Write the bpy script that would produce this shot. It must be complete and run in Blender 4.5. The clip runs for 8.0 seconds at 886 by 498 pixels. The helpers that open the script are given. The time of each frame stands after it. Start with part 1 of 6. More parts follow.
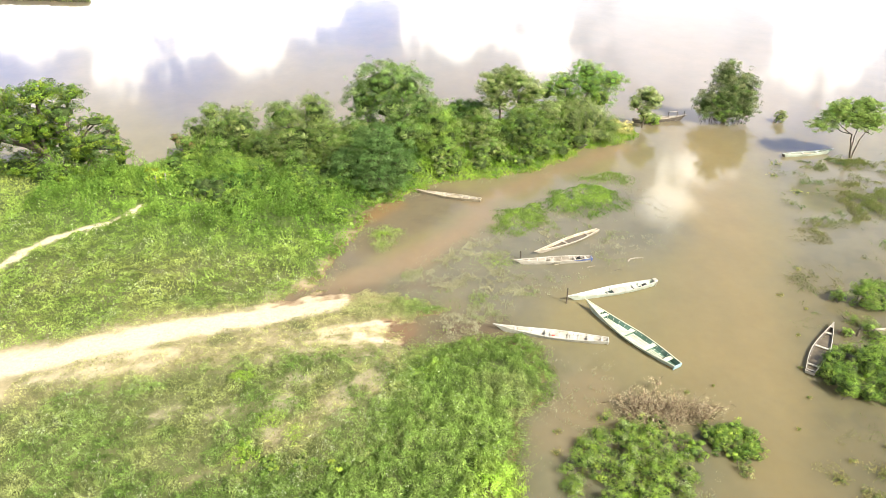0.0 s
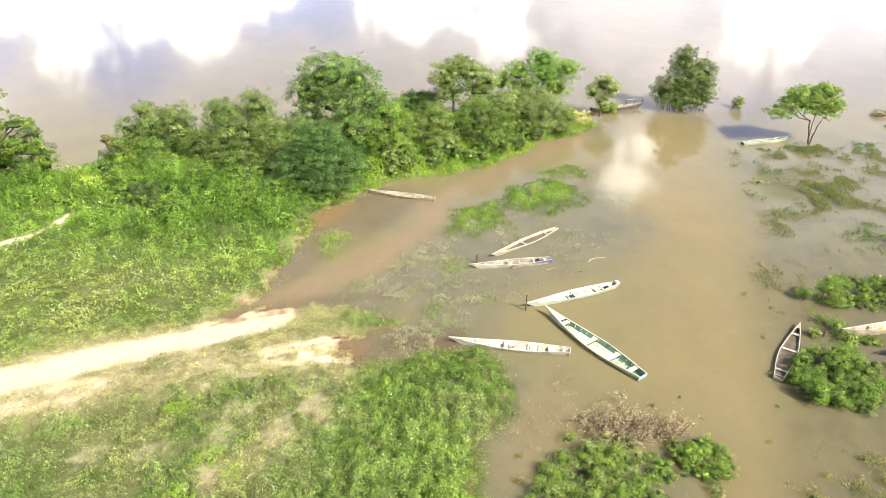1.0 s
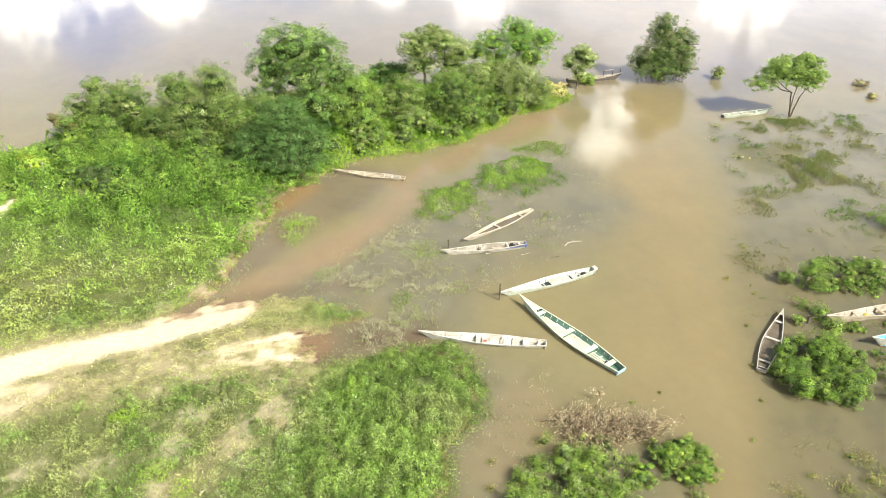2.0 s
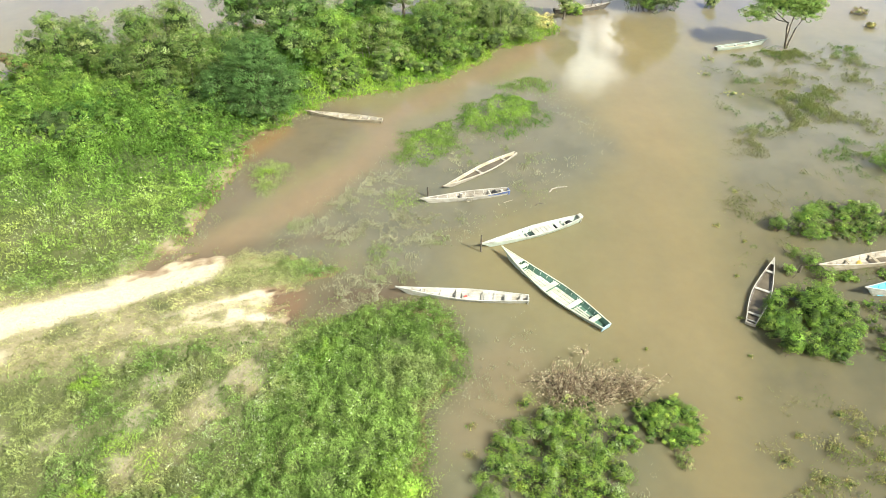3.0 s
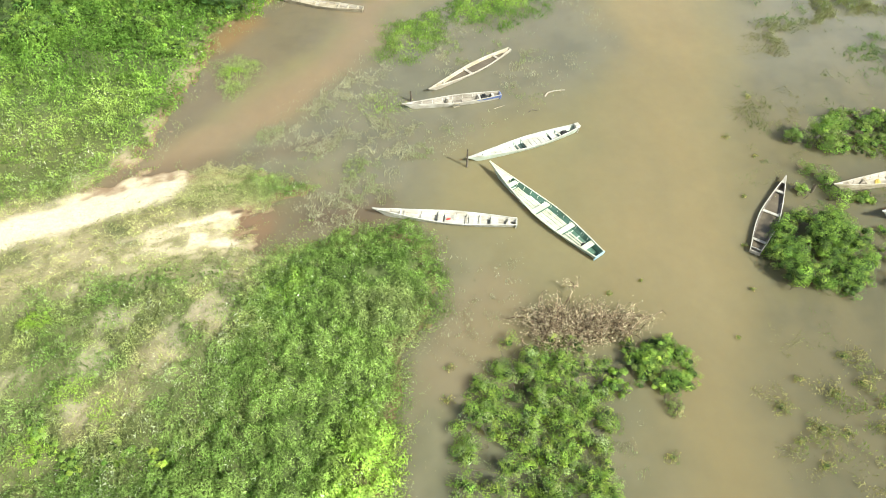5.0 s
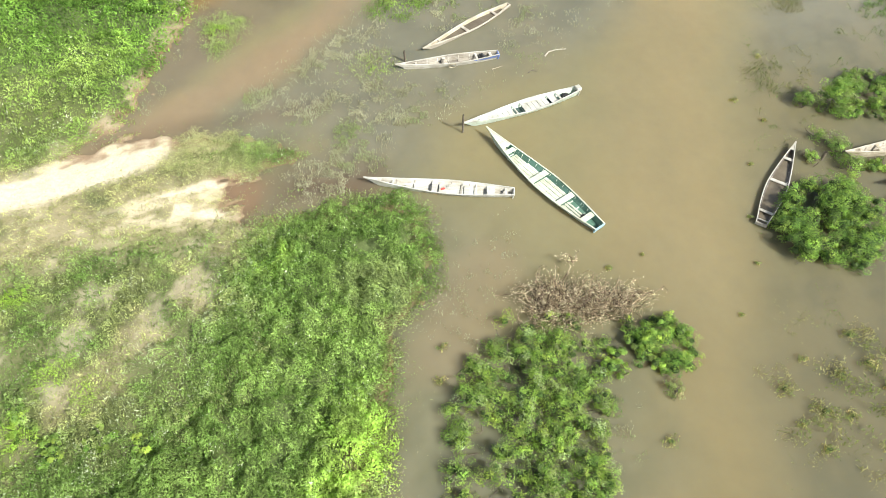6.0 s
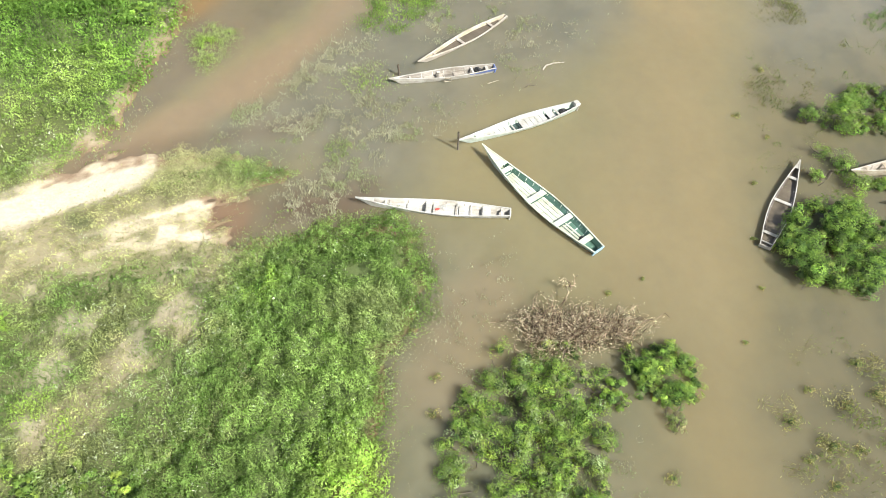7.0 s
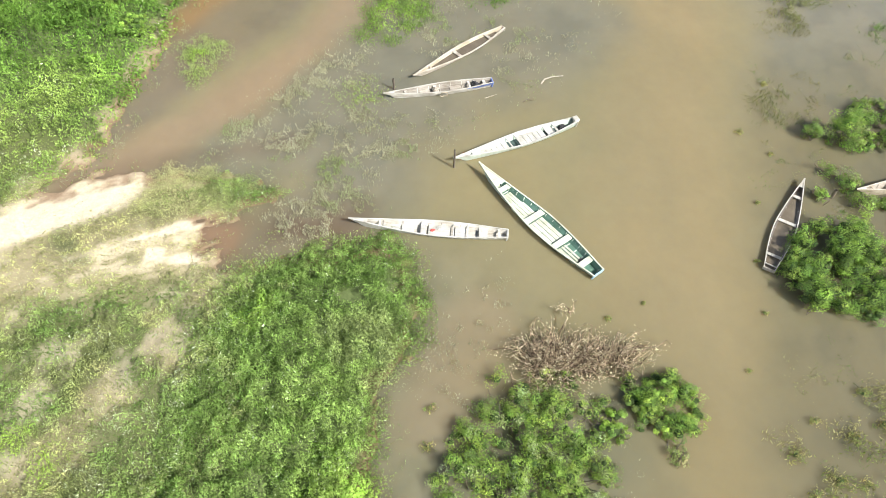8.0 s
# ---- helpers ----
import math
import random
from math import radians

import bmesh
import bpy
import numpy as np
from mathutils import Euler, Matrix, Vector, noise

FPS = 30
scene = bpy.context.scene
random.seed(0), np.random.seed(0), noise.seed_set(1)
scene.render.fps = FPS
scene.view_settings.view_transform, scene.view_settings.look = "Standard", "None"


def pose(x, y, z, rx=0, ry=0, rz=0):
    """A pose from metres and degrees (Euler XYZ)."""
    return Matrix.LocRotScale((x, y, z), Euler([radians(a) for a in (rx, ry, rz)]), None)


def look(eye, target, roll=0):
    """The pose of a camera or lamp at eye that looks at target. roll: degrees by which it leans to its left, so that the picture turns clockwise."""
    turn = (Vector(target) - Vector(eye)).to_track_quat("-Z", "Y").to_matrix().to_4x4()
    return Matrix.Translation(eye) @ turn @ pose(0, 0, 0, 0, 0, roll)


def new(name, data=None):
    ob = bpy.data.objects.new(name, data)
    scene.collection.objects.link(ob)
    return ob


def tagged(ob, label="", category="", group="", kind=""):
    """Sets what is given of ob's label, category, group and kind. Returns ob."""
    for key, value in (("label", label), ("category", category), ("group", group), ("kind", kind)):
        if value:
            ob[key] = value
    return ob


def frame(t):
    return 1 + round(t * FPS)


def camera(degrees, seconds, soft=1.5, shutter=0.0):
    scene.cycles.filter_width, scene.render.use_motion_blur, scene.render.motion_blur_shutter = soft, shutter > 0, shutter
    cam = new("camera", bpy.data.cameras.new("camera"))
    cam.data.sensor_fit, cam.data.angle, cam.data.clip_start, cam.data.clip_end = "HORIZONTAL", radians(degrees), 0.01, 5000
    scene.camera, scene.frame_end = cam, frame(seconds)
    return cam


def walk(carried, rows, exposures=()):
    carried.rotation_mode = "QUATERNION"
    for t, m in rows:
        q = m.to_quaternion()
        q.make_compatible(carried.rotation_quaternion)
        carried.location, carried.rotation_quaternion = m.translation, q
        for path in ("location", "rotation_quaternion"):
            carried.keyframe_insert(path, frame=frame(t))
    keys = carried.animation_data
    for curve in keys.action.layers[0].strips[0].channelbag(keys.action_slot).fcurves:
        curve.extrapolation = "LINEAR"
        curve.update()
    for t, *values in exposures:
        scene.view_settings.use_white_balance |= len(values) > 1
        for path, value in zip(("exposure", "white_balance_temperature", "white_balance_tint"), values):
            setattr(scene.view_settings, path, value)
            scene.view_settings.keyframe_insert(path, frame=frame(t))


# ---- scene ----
cam = camera(63.0, 8.0, soft=0.65)
PATH = [
    (0, (0.455, 0.018, 22.501), (0.430, 1.787, 21.568), 1.29),
    (0.5, (0.729, 1.485, 22.521), (0.759, 3.244, 21.570), 1.34),
    (1, (1.009, 2.856, 22.507), (1.090, 4.603, 21.536), 1.37),
    (2.3, (1.801, 5.915, 22.397), (1.951, 7.584, 21.305), 1.78),
    (2.5, (1.928, 6.331, 22.384), (2.084, 7.977, 21.258), 1.73),
    (3, (2.242, 7.319, 22.363), (2.411, 8.903, 21.154), 1.92),
    (3.5, (2.546, 8.239, 22.354), (2.712, 9.766, 21.072), 2.09),
    (3.7, (2.665, 8.592, 22.349), (2.830, 10.095, 21.039), 2.15),
    (4, (2.838, 9.105, 22.335), (3.002, 10.572, 20.984), 2.21),
    (4.5, (3.108, 9.927, 22.287), (3.267, 11.339, 20.878), 2.31),
    (4.7, (3.207, 10.245, 22.258), (3.366, 11.634, 20.828), 2.52),
    (6, (3.701, 12.139, 22.010), (3.853, 13.381, 20.449), 2.95),
    (6.5, (3.839, 12.793, 21.929), (3.994, 14.031, 20.367), 3.01),
    (7, (3.968, 13.416, 21.878), (4.125, 14.656, 20.317), 3.20),
    (7.5, (4.089, 14.019, 21.863), (4.247, 15.257, 20.299), 3.25),
    (8, (4.198, 14.612, 21.885), (4.358, 15.847, 20.321), 3.38),
]
walk(cam, [(t, look(eye, target, roll)) for t, eye, target, roll in PATH], exposures=[(0.0, 1.05, 7200, 10), (1.2, 1.05, 7200, 10), (3.8, 1.0, 6700, 1), (4.6, 1.0, 6700, 1), (6.2, 0.96, 6480, 7), (8.0, 0.95, 6380, 11)])

# ---- sky, clouds and sun ----
SUN_ELEVATION, SUN_WAY = 42.0, (0.75, -0.66)
world = bpy.data.worlds.new("sky")
scene.world = world
world.use_nodes = True
wn, wl = world.node_tree.nodes, world.node_tree.links
wn.clear()


def wnode(kind, **values):
    n = wn.new(kind)
    for k, v in values.items():
        n.inputs[k].default_value = v
    return n


def wmath(op, a, b=None, clamp=False):
    n = wn.new("ShaderNodeMath")
    n.operation, n.use_clamp = op, clamp
    for i, v in enumerate((a, b)):
        if v is None:
            continue
        if isinstance(v, (int, float)):
            n.inputs[i].default_value = v
        else:
            wl.new(v, n.inputs[i])
    return n.outputs[0]


sky = wn.new("ShaderNodeTexSky")
sky.sky_type, sky.sun_disc = "NISHITA", False
sky.sun_elevation = radians(SUN_ELEVATION)
sky.sun_rotation = math.atan2(SUN_WAY[0], SUN_WAY[1])
sky.dust_density = 0.8
coord = wn.new("ShaderNodeTexCoord").outputs["Generated"]
# cumulus clouds: where they stand (direction), width and height
CLOUDS = [
    (-0.445, 0.88, 0.166, 0.091, 0.039), (-0.407, 0.889, 0.21, 0.039, 0.032), (-0.282, 0.941, 0.186, 0.063, 0.042), (-0.213, 0.963, 0.167, 0.056, 0.028), (-0.127, 0.982, 0.137, 0.105, 0.018),
    (-0.042, 0.983, 0.178, 0.032, 0.032), (0.029, 0.982, 0.186, 0.056, 0.042), (0.115, 0.972, 0.204, 0.042, 0.046), (0.424, 0.889, 0.172, 0.044, 0.048), (0.476, 0.871, 0.12, 0.028, 0.018),
    (0.305, 0.89, 0.335, 0.037, 0.026), (0.285, 0.879, 0.386, 0.03, 0.026), (-0.506, 0.85, 0.149, 0.056, 0.018),
    (-0.75, 0.62, 0.22, 0.2, 0.08), (0.74, 0.64, 0.2, 0.09, 0.06), (-0.1, -0.9, 0.4, 0.3, 0.15), (-0.8, -0.3, 0.5, 0.25, 0.2),
]
# clear blue gaps in the haze
GAPS = [(-0.516, 0.833, 0.2, 0.045, 0.05), (-0.354, 0.903, 0.244, 0.05, 0.06), (-0.142, 0.971, 0.192, 0.07, 0.036), (0.414, 0.864, 0.287, 0.05, 0.03)]

# grey undersides
BASES = [(0.275, 0.945, 0.17, 0.085, 0.09), (0.36, 0.91, 0.24, 0.08, 0.05)]


def blobs(places):
    """Distance to the nearest of some soft blobs, 1 at its rim."""
    nearest = None
    for cx, cy, cz, cw, ch in places:
        sub = wn.new("ShaderNodeVectorMath")
        sub.operation = "SUBTRACT"
        wl.new(coord, sub.inputs[0])
        sub.inputs[1].default_value = Vector((cx, cy, cz)).normalized()
        mul = wn.new("ShaderNodeVectorMath")
        mul.operation = "MULTIPLY"
        wl.new(sub.outputs[0], mul.inputs[0])
        mul.inputs[1].default_value = (1 / cw, 1 / cw, 1 / ch)
        ln = wn.new("ShaderNodeVectorMath")
        ln.operation = "LENGTH"
        wl.new(mul.outputs[0], ln.inputs[0])
        nearest = ln.outputs["Value"] if nearest is None else wmath("MINIMUM", nearest, ln.outputs["Value"])
    return nearest


warp = wnode("ShaderNodeTexNoise", Scale=17.0, Detail=7.0, Roughness=0.62)
wl.new(coord, warp.inputs["Vector"])
near, gap, base = blobs(CLOUDS), blobs(GAPS), blobs(BASES)
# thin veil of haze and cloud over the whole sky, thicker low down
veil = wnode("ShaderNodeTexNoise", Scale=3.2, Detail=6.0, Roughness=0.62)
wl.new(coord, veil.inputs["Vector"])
body = wmath("SUBTRACT", 1.35, near)
body = wmath("ADD", body, wmath("MULTIPLY", wmath("SUBTRACT", warp.outputs["Fac"], 0.5), 4.4))
body = wmath("MULTIPLY", body, 1.15, True)
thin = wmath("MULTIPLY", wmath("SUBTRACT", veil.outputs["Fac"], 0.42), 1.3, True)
haze = wn.new("ShaderNodeMix")
haze.data_type = "RGBA"
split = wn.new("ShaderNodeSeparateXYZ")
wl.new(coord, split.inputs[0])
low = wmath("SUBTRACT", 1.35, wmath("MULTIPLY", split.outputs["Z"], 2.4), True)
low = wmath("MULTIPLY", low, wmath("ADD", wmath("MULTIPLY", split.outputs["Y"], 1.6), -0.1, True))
clear = wmath("SUBTRACT", wmath("SUBTRACT", 1.5, gap), wmath("MULTIPLY", wmath("SUBTRACT", warp.outputs["Fac"], 0.5), 2.0), True)
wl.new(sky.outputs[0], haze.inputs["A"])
tone = wn.new("ShaderNodeMix")
tone.data_type = "RGBA"
wl.new(clear, tone.inputs["Factor"])
tone.inputs["A"].default_value = (38.0, 38.5, 46.0, 1)
tone.inputs["B"].default_value = (19.0, 24.0, 47.0, 1)
dull = wn.new("ShaderNodeMix")
dull.data_type = "RGBA"
shade = wmath("SUBTRACT", wmath("SUBTRACT", 1.5, base), wmath("MULTIPLY", wmath("SUBTRACT", warp.outputs["Fac"], 0.5), 2.0), True)
wl.new(shade, dull.inputs["Factor"])
wl.new(tone.outputs["Result"], dull.inputs["A"])
dull.inputs["B"].default_value = (20.0, 20.0, 23.0, 1)
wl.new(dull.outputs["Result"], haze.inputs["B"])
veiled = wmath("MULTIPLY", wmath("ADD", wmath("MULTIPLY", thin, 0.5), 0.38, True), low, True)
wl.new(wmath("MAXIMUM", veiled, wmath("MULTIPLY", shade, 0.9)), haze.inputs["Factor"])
mix = wn.new("ShaderNodeMix")
mix.data_type = "RGBA"
wl.new(body, mix.inputs["Factor"])
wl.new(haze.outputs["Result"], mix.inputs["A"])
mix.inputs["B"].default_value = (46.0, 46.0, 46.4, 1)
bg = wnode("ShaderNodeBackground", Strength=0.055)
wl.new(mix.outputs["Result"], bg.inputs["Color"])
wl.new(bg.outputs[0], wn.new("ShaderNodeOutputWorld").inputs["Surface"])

sun_data = bpy.data.lights.new("sun", "SUN")
sun_data.energy, sun_data.angle, sun_data.color = 5.0, radians(0.55), (1.0, 0.96, 0.90)
sun = new("sun", sun_data)
ce, se = math.cos(radians(SUN_ELEVATION)), math.sin(radians(SUN_ELEVATION))
sw = Vector((SUN_WAY[0], SUN_WAY[1], 0)).normalized()
sun.matrix_world = look((sw.x * ce * 90, sw.y * ce * 90 + 40, se * 90), (0, 40, 0))

# ---- materials ----


def material(name, rough=0.7, spec=0.3):
    m = bpy.data.materials.new(name)
    m.use_nodes = True
    p = m.node_tree.nodes["Principled BSDF"]
    p.inputs["Roughness"].default_value = rough
    p.inputs["Specular IOR Level"].default_value = spec
    return m, m.node_tree.nodes, m.node_tree.links, p


def noise_node(ns, ls, scale, detail=4.0, rough=0.6, vec=None, stretch=None):
    n = ns.new("ShaderNodeTexNoise")
    n.inputs["Scale"].default_value, n.inputs["Detail"].default_value, n.inputs["Roughness"].default_value = scale, detail, rough
    if vec is None:
        vec = ns.new("ShaderNodeTexCoord").outputs["Object"]
    if stretch:
        mp = ns.new("ShaderNodeMapping")
        mp.inputs["Scale"].default_value = stretch
        ls.new(vec, mp.inputs["Vector"])
        vec = mp.outputs[0]
    ls.new(vec, n.inputs["Vector"])
    return n.outputs["Fac"]


def ramp(ns, ls, fac, stops):
    r = ns.new("ShaderNodeValToRGB")
    e = r.color_ramp.elements
    while len(e) < len(stops):
        e.new(0.5)
    for el, (pos, col) in zip(e, stops):
        el.position, el.color = pos, (*col, 1)
    ls.new(fac, r.inputs["Fac"])
    return r.outputs["Color"]


def mixed(ns, ls, fac, a, b, blend="MIX"):
    m = ns.new("ShaderNodeMix")
    m.data_type, m.blend_type = "RGBA", blend
    for key, v in (("Factor", fac), ("A", a), ("B", b)):
        if isinstance(v, (int, float)):
            m.inputs[key].default_value = v
        elif isinstance(v, tuple):
            m.inputs[key].default_value = (*v, 1)
        else:
            ls.new(v, m.inputs[key])
    return m.outputs["Result"]


def bump(ns, ls, p, height, strength, distance):
    b = ns.new("ShaderNodeBump")
    b.inputs["Strength"].default_value, b.inputs["Distance"].default_value = strength, distance
    ls.new(height, b.inputs["Height"])
    ls.new(b.outputs[0], p.inputs["Normal"])


def attr(ns, name):
    a = ns.new("ShaderNodeAttribute")
    a.attribute_name = name
    return a.outputs["Color"]


def foliage_material(name, rough=0.65, through_light=0.40):
    m, ns, ls, p = material(name, rough, 0.12)
    col = attr(ns, "tint")
    grain = noise_node(ns, ls, 14.0, 3.0)
    col = mixed(ns, ls, 1.0, col, ramp(ns, ls, grain, [(0.28, (1.26, 1.32, 1.06)), (0.72, (2.04, 2.12, 1.62))]), "MULTIPLY")
    ls.new(col, p.inputs["Base Color"])
    tr = ns.new("ShaderNodeBsdfTranslucent")
    warm = mixed(ns, ls, 1.0, col, (1.15, 1.2, 0.6), "MULTIPLY")
    ls.new(warm, tr.inputs["Color"])
    mx = ns.new("ShaderNodeMixShader")
    mx.inputs[0].default_value = through_light
    ls.new(p.outputs[0], mx.inputs[1])
    ls.new(tr.outputs[0], mx.inputs[2])
    ls.new(mx.outputs[0], ns["Material Output"].inputs["Surface"])
    return m


def wood_material(name, dark, light, rough=0.75, grain=9.0, wear=None):
    """Planks or painted boards, grain along the local x."""
    m, ns, ls, p = material(name, rough, 0.25)
    g = noise_node(ns, ls, grain, 5.0, 0.65, stretch=(0.12, 1.6, 1.6))
    col = ramp(ns, ls, g, [(0.3, dark), (0.68, light)])
    stain = noise_node(ns, ls, 1.6, 5.0, 0.7)
    col = mixed(ns, ls, 1.0, col, ramp(ns, ls, stain, [(0.3, (0.66, 0.62, 0.55)), (0.6, (1.05, 1.05, 1.05))]), "MULTIPLY")
    if wear:
        chips = noise_node(ns, ls, 6.0, 8.0, 0.75)
        col = mixed(ns, ls, ramp(ns, ls, chips, [(0.58, (0, 0, 0)), (0.66, (1, 1, 1))]), col, wear)
    ls.new(col, p.inputs["Base Color"])
    bump(ns, ls, p, g, 0.25, 0.01)
    return m


LEAF = foliage_material("leaf")
DRY = foliage_material("dry_stalk", 0.75, 0.1)

# dark green with the shade inside a crown put into its colour
INNER_SHADE, ns, ls, p = material("inner_shade_green", 0.9, 0.05)
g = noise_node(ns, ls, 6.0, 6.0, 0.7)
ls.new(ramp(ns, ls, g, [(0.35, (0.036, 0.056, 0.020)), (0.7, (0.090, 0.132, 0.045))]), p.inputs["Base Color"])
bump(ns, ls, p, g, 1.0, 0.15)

BARK, ns, ls, p = material("bark", 0.9, 0.15)
g = noise_node(ns, ls, 8.0, 6.0, 0.7, stretch=(1, 1, 0.25))
ls.new(ramp(ns, ls, g, [(0.3, (0.05, 0.04, 0.03)), (0.7, (0.2, 0.17, 0.13))]), p.inputs["Base Color"])
bump(ns, ls, p, g, 0.5, 0.03)
PALE_BARK, ns, ls, p = material("pale_bark", 0.9, 0.15)
g = noise_node(ns, ls, 8.0, 6.0, 0.7, stretch=(1, 1, 0.25))
ls.new(ramp(ns, ls, g, [(0.3, (0.22, 0.19, 0.15)), (0.7, (0.5, 0.46, 0.38))]), p.inputs["Base Color"])

CREAM = wood_material("cream_planks", (0.28, 0.245, 0.17), (0.49, 0.44, 0.34))
GREEN_GREY = wood_material("grey_green_boards", (0.16, 0.19, 0.16), (0.30, 0.34, 0.29))
OLD_WOOD = wood_material("old_grey_planks", (0.16, 0.145, 0.12), (0.35, 0.325, 0.28))
RAIL_WOOD = wood_material("rubbed_rail_wood", (0.38, 0.34, 0.27), (0.58, 0.535, 0.45))
PALE_WOOD = wood_material("bleached_planks", (0.33, 0.315, 0.275), (0.54, 0.52, 0.46))
GREY_WOOD = wood_material("weathered_planks", (0.25, 0.225, 0.185), (0.48, 0.445, 0.38))
DARK_WOOD = wood_material("wet_planks", (0.06, 0.052, 0.045), (0.16, 0.142, 0.12))
WHITE_PAINT = wood_material("white_boat_paint", (0.38, 0.38, 0.34), (0.56, 0.56, 0.52), 0.5, wear=(0.40, 0.35, 0.27))
PALE_GREEN = wood_material("pale_green_paint", (0.33, 0.39, 0.335), (0.49, 0.55, 0.485), 0.5, wear=(0.45, 0.42, 0.33))
TEAL = wood_material("green_boat_paint", (0.07, 0.15, 0.115), (0.12, 0.225, 0.17), 0.5, wear=(0.36, 0.42, 0.34))
PALE_INSIDE = wood_material("pale_mint_paint", (0.42, 0.50, 0.42), (0.60, 0.68, 0.58), 0.5, wear=(0.45, 0.42, 0.33))
DARK_TEAL = wood_material("dark_teal_floor", (0.035, 0.06, 0.055), (0.075, 0.11, 0.10), 0.6)
MINT = wood_material("mint_boards", (0.42, 0.47, 0.36), (0.62, 0.66, 0.53), 0.6, wear=(0.50, 0.44, 0.32))
BLUE_PAINT = wood_material("blue_boat_paint", (0.10, 0.16, 0.42), (0.22, 0.30, 0.62), 0.5, wear=(0.45, 0.42, 0.38))
SKY_PAINT = wood_material("sky_blue_paint", (0.10, 0.42, 0.62), (0.20, 0.58, 0.78), 0.45)
PALE_BLUE = wood_material("pale_blue_paint", (0.22, 0.38, 0.48), (0.40, 0.55, 0.62), 0.5)
RED_CLOTH = wood_material("red_cloth", (0.40, 0.06, 0.05), (0.65, 0.14, 0.12), 0.9)
RUBBER, ns, ls, p = material("black_rubber", 0.6, 0.4)
ls.new(ramp(ns, ls, noise_node(ns, ls, 12.0), [(0.3, (0.012, 0.012, 0.013)), (0.7, (0.05, 0.05, 0.05))]), p.inputs["Base Color"])

WATER, ns, ls, p = material("muddy_water", 0.045, 0.5)
p.inputs["IOR"].default_value = 1.33
col = attr(ns, "silt")
cloudy = noise_node(ns, ls, 0.35, 5.0, 0.6, stretch=(1, 0.7, 1))
col = mixed(ns, ls, 1.0, col, ramp(ns, ls, cloudy, [(0.3, (0.925, 0.95, 0.935)), (0.7, (1.02, 1.04, 1.025))]), "MULTIPLY")
drift = noise_node(ns, ls, 0.16, 4.0, 0.55, stretch=(1.0, 0.55, 1))
col = mixed(ns, ls, 1.0, col, ramp(ns, ls, drift, [(0.34, (0.95, 0.97, 0.99)), (0.66, (1.06, 1.03, 0.99))]), "MULTIPLY")
fleck = noise_node(ns, ls, 1.5, 6.0, 0.7)
col = mixed(ns, ls, 1.0, col, ramp(ns, ls, fleck, [(0.3, (0.97, 0.97, 0.97)), (0.68, (1.03, 1.03, 1.02))]), "MULTIPLY")
ls.new(col, p.inputs["Base Color"])
# the silt scatters light under the surface, so that shade on the water is soft
p.subsurface_method = "BURLEY"
p.inputs["Subsurface Weight"].default_value = 0.75
p.inputs["Subsurface Radius"].default_value = (0.55, 0.45, 0.3)
p.inputs["Subsurface Scale"].default_value = 1.0
r1 = noise_node(ns, ls, 1.3, 3.0, 0.5, stretch=(0.75, 1.1, 1))
bump(ns, ls, p, r1, 0.045, 0.06)

GROUND, ns, ls, p = material("river_bank_soil", 0.95, 0.1)
col = attr(ns, "soil")
grit = noise_node(ns, ls, 5.0, 8.0, 0.75)
fine = noise_node(ns, ls, 38.0, 4.0, 0.7)
col = mixed(ns, ls, 1.0, col, ramp(ns, ls, grit, [(0.3, (0.78, 0.77, 0.75)), (0.7, (1.16, 1.15, 1.13))]), "MULTIPLY")
col = mixed(ns, ls, 1.0, col, ramp(ns, ls, fine, [(0.3, (0.8, 0.8, 0.8)), (0.7, (1.15, 1.15, 1.15))]), "MULTIPLY")
ls.new(col, p.inputs["Base Color"])
bump(ns, ls, p, grit, 0.6, 0.06)

# ---- mesh helpers ----


def part(name, bm, mat, parent=None, label=""):
    me = bpy.data.meshes.new(name)
    bm.to_mesh(me)
    bm.free()
    for m in (mat if isinstance(mat, (list, tuple)) else [mat]):
        me.materials.append(m)
    ob = new(name, me)
    if parent is not None:
        ob.parent = parent
    return tagged(ob, label) if label else ob


def array_mesh(name, verts, quads, mat, tint=None, layer="tint", parent=None, smooth=False):
    """A mesh from numpy arrays: verts (n, 3), quads (m, 4) or triangles (m, 3), tint (n, 3)."""
    me = bpy.data.meshes.new(name)
    n, m, k = len(verts), len(quads), len(quads[0])
    me.vertices.add(n)
    me.vertices.foreach_set("co", np.asarray(verts, dtype=np.float32).ravel())
    me.loops.add(m * k)
    me.loops.foreach_set("vertex_index", np.asarray(quads, dtype=np.int32).ravel())
    me.polygons.add(m)
    me.polygons.foreach_set("loop_start", np.arange(0, m * k, k, dtype=np.int32))
    if smooth:
        me.polygons.foreach_set("use_smooth", np.ones(m, dtype=bool))
    me.update(calc_edges=True)
    if tint is not None:
        c = me.color_attributes.new(layer, "FLOAT_COLOR", "POINT")
        c.data.foreach_set("color", np.column_stack([tint, np.ones(n)]).astype(np.float32).ravel())
    me.materials.append(mat)
    ob = new(name, me)
    if parent is not None:
        ob.parent = parent
    return ob


def empty(name, m=None):
    ob = new(name)
    ob.empty_display_size = 0.2
    if m is not None:
        ob.matrix_world = m
    return ob


def box(bm, size, m=None, bevel=0.0):
    made = bmesh.ops.create_cube(bm, size=1.0, matrix=(m or Matrix()) @ Matrix.Diagonal((*size, 1)))
    if bevel:
        edges = list({e for v in made["verts"] for e in v.link_edges})
        bmesh.ops.bevel(bm, geom=edges, offset=bevel, segments=1, affect="EDGES")
    return bm


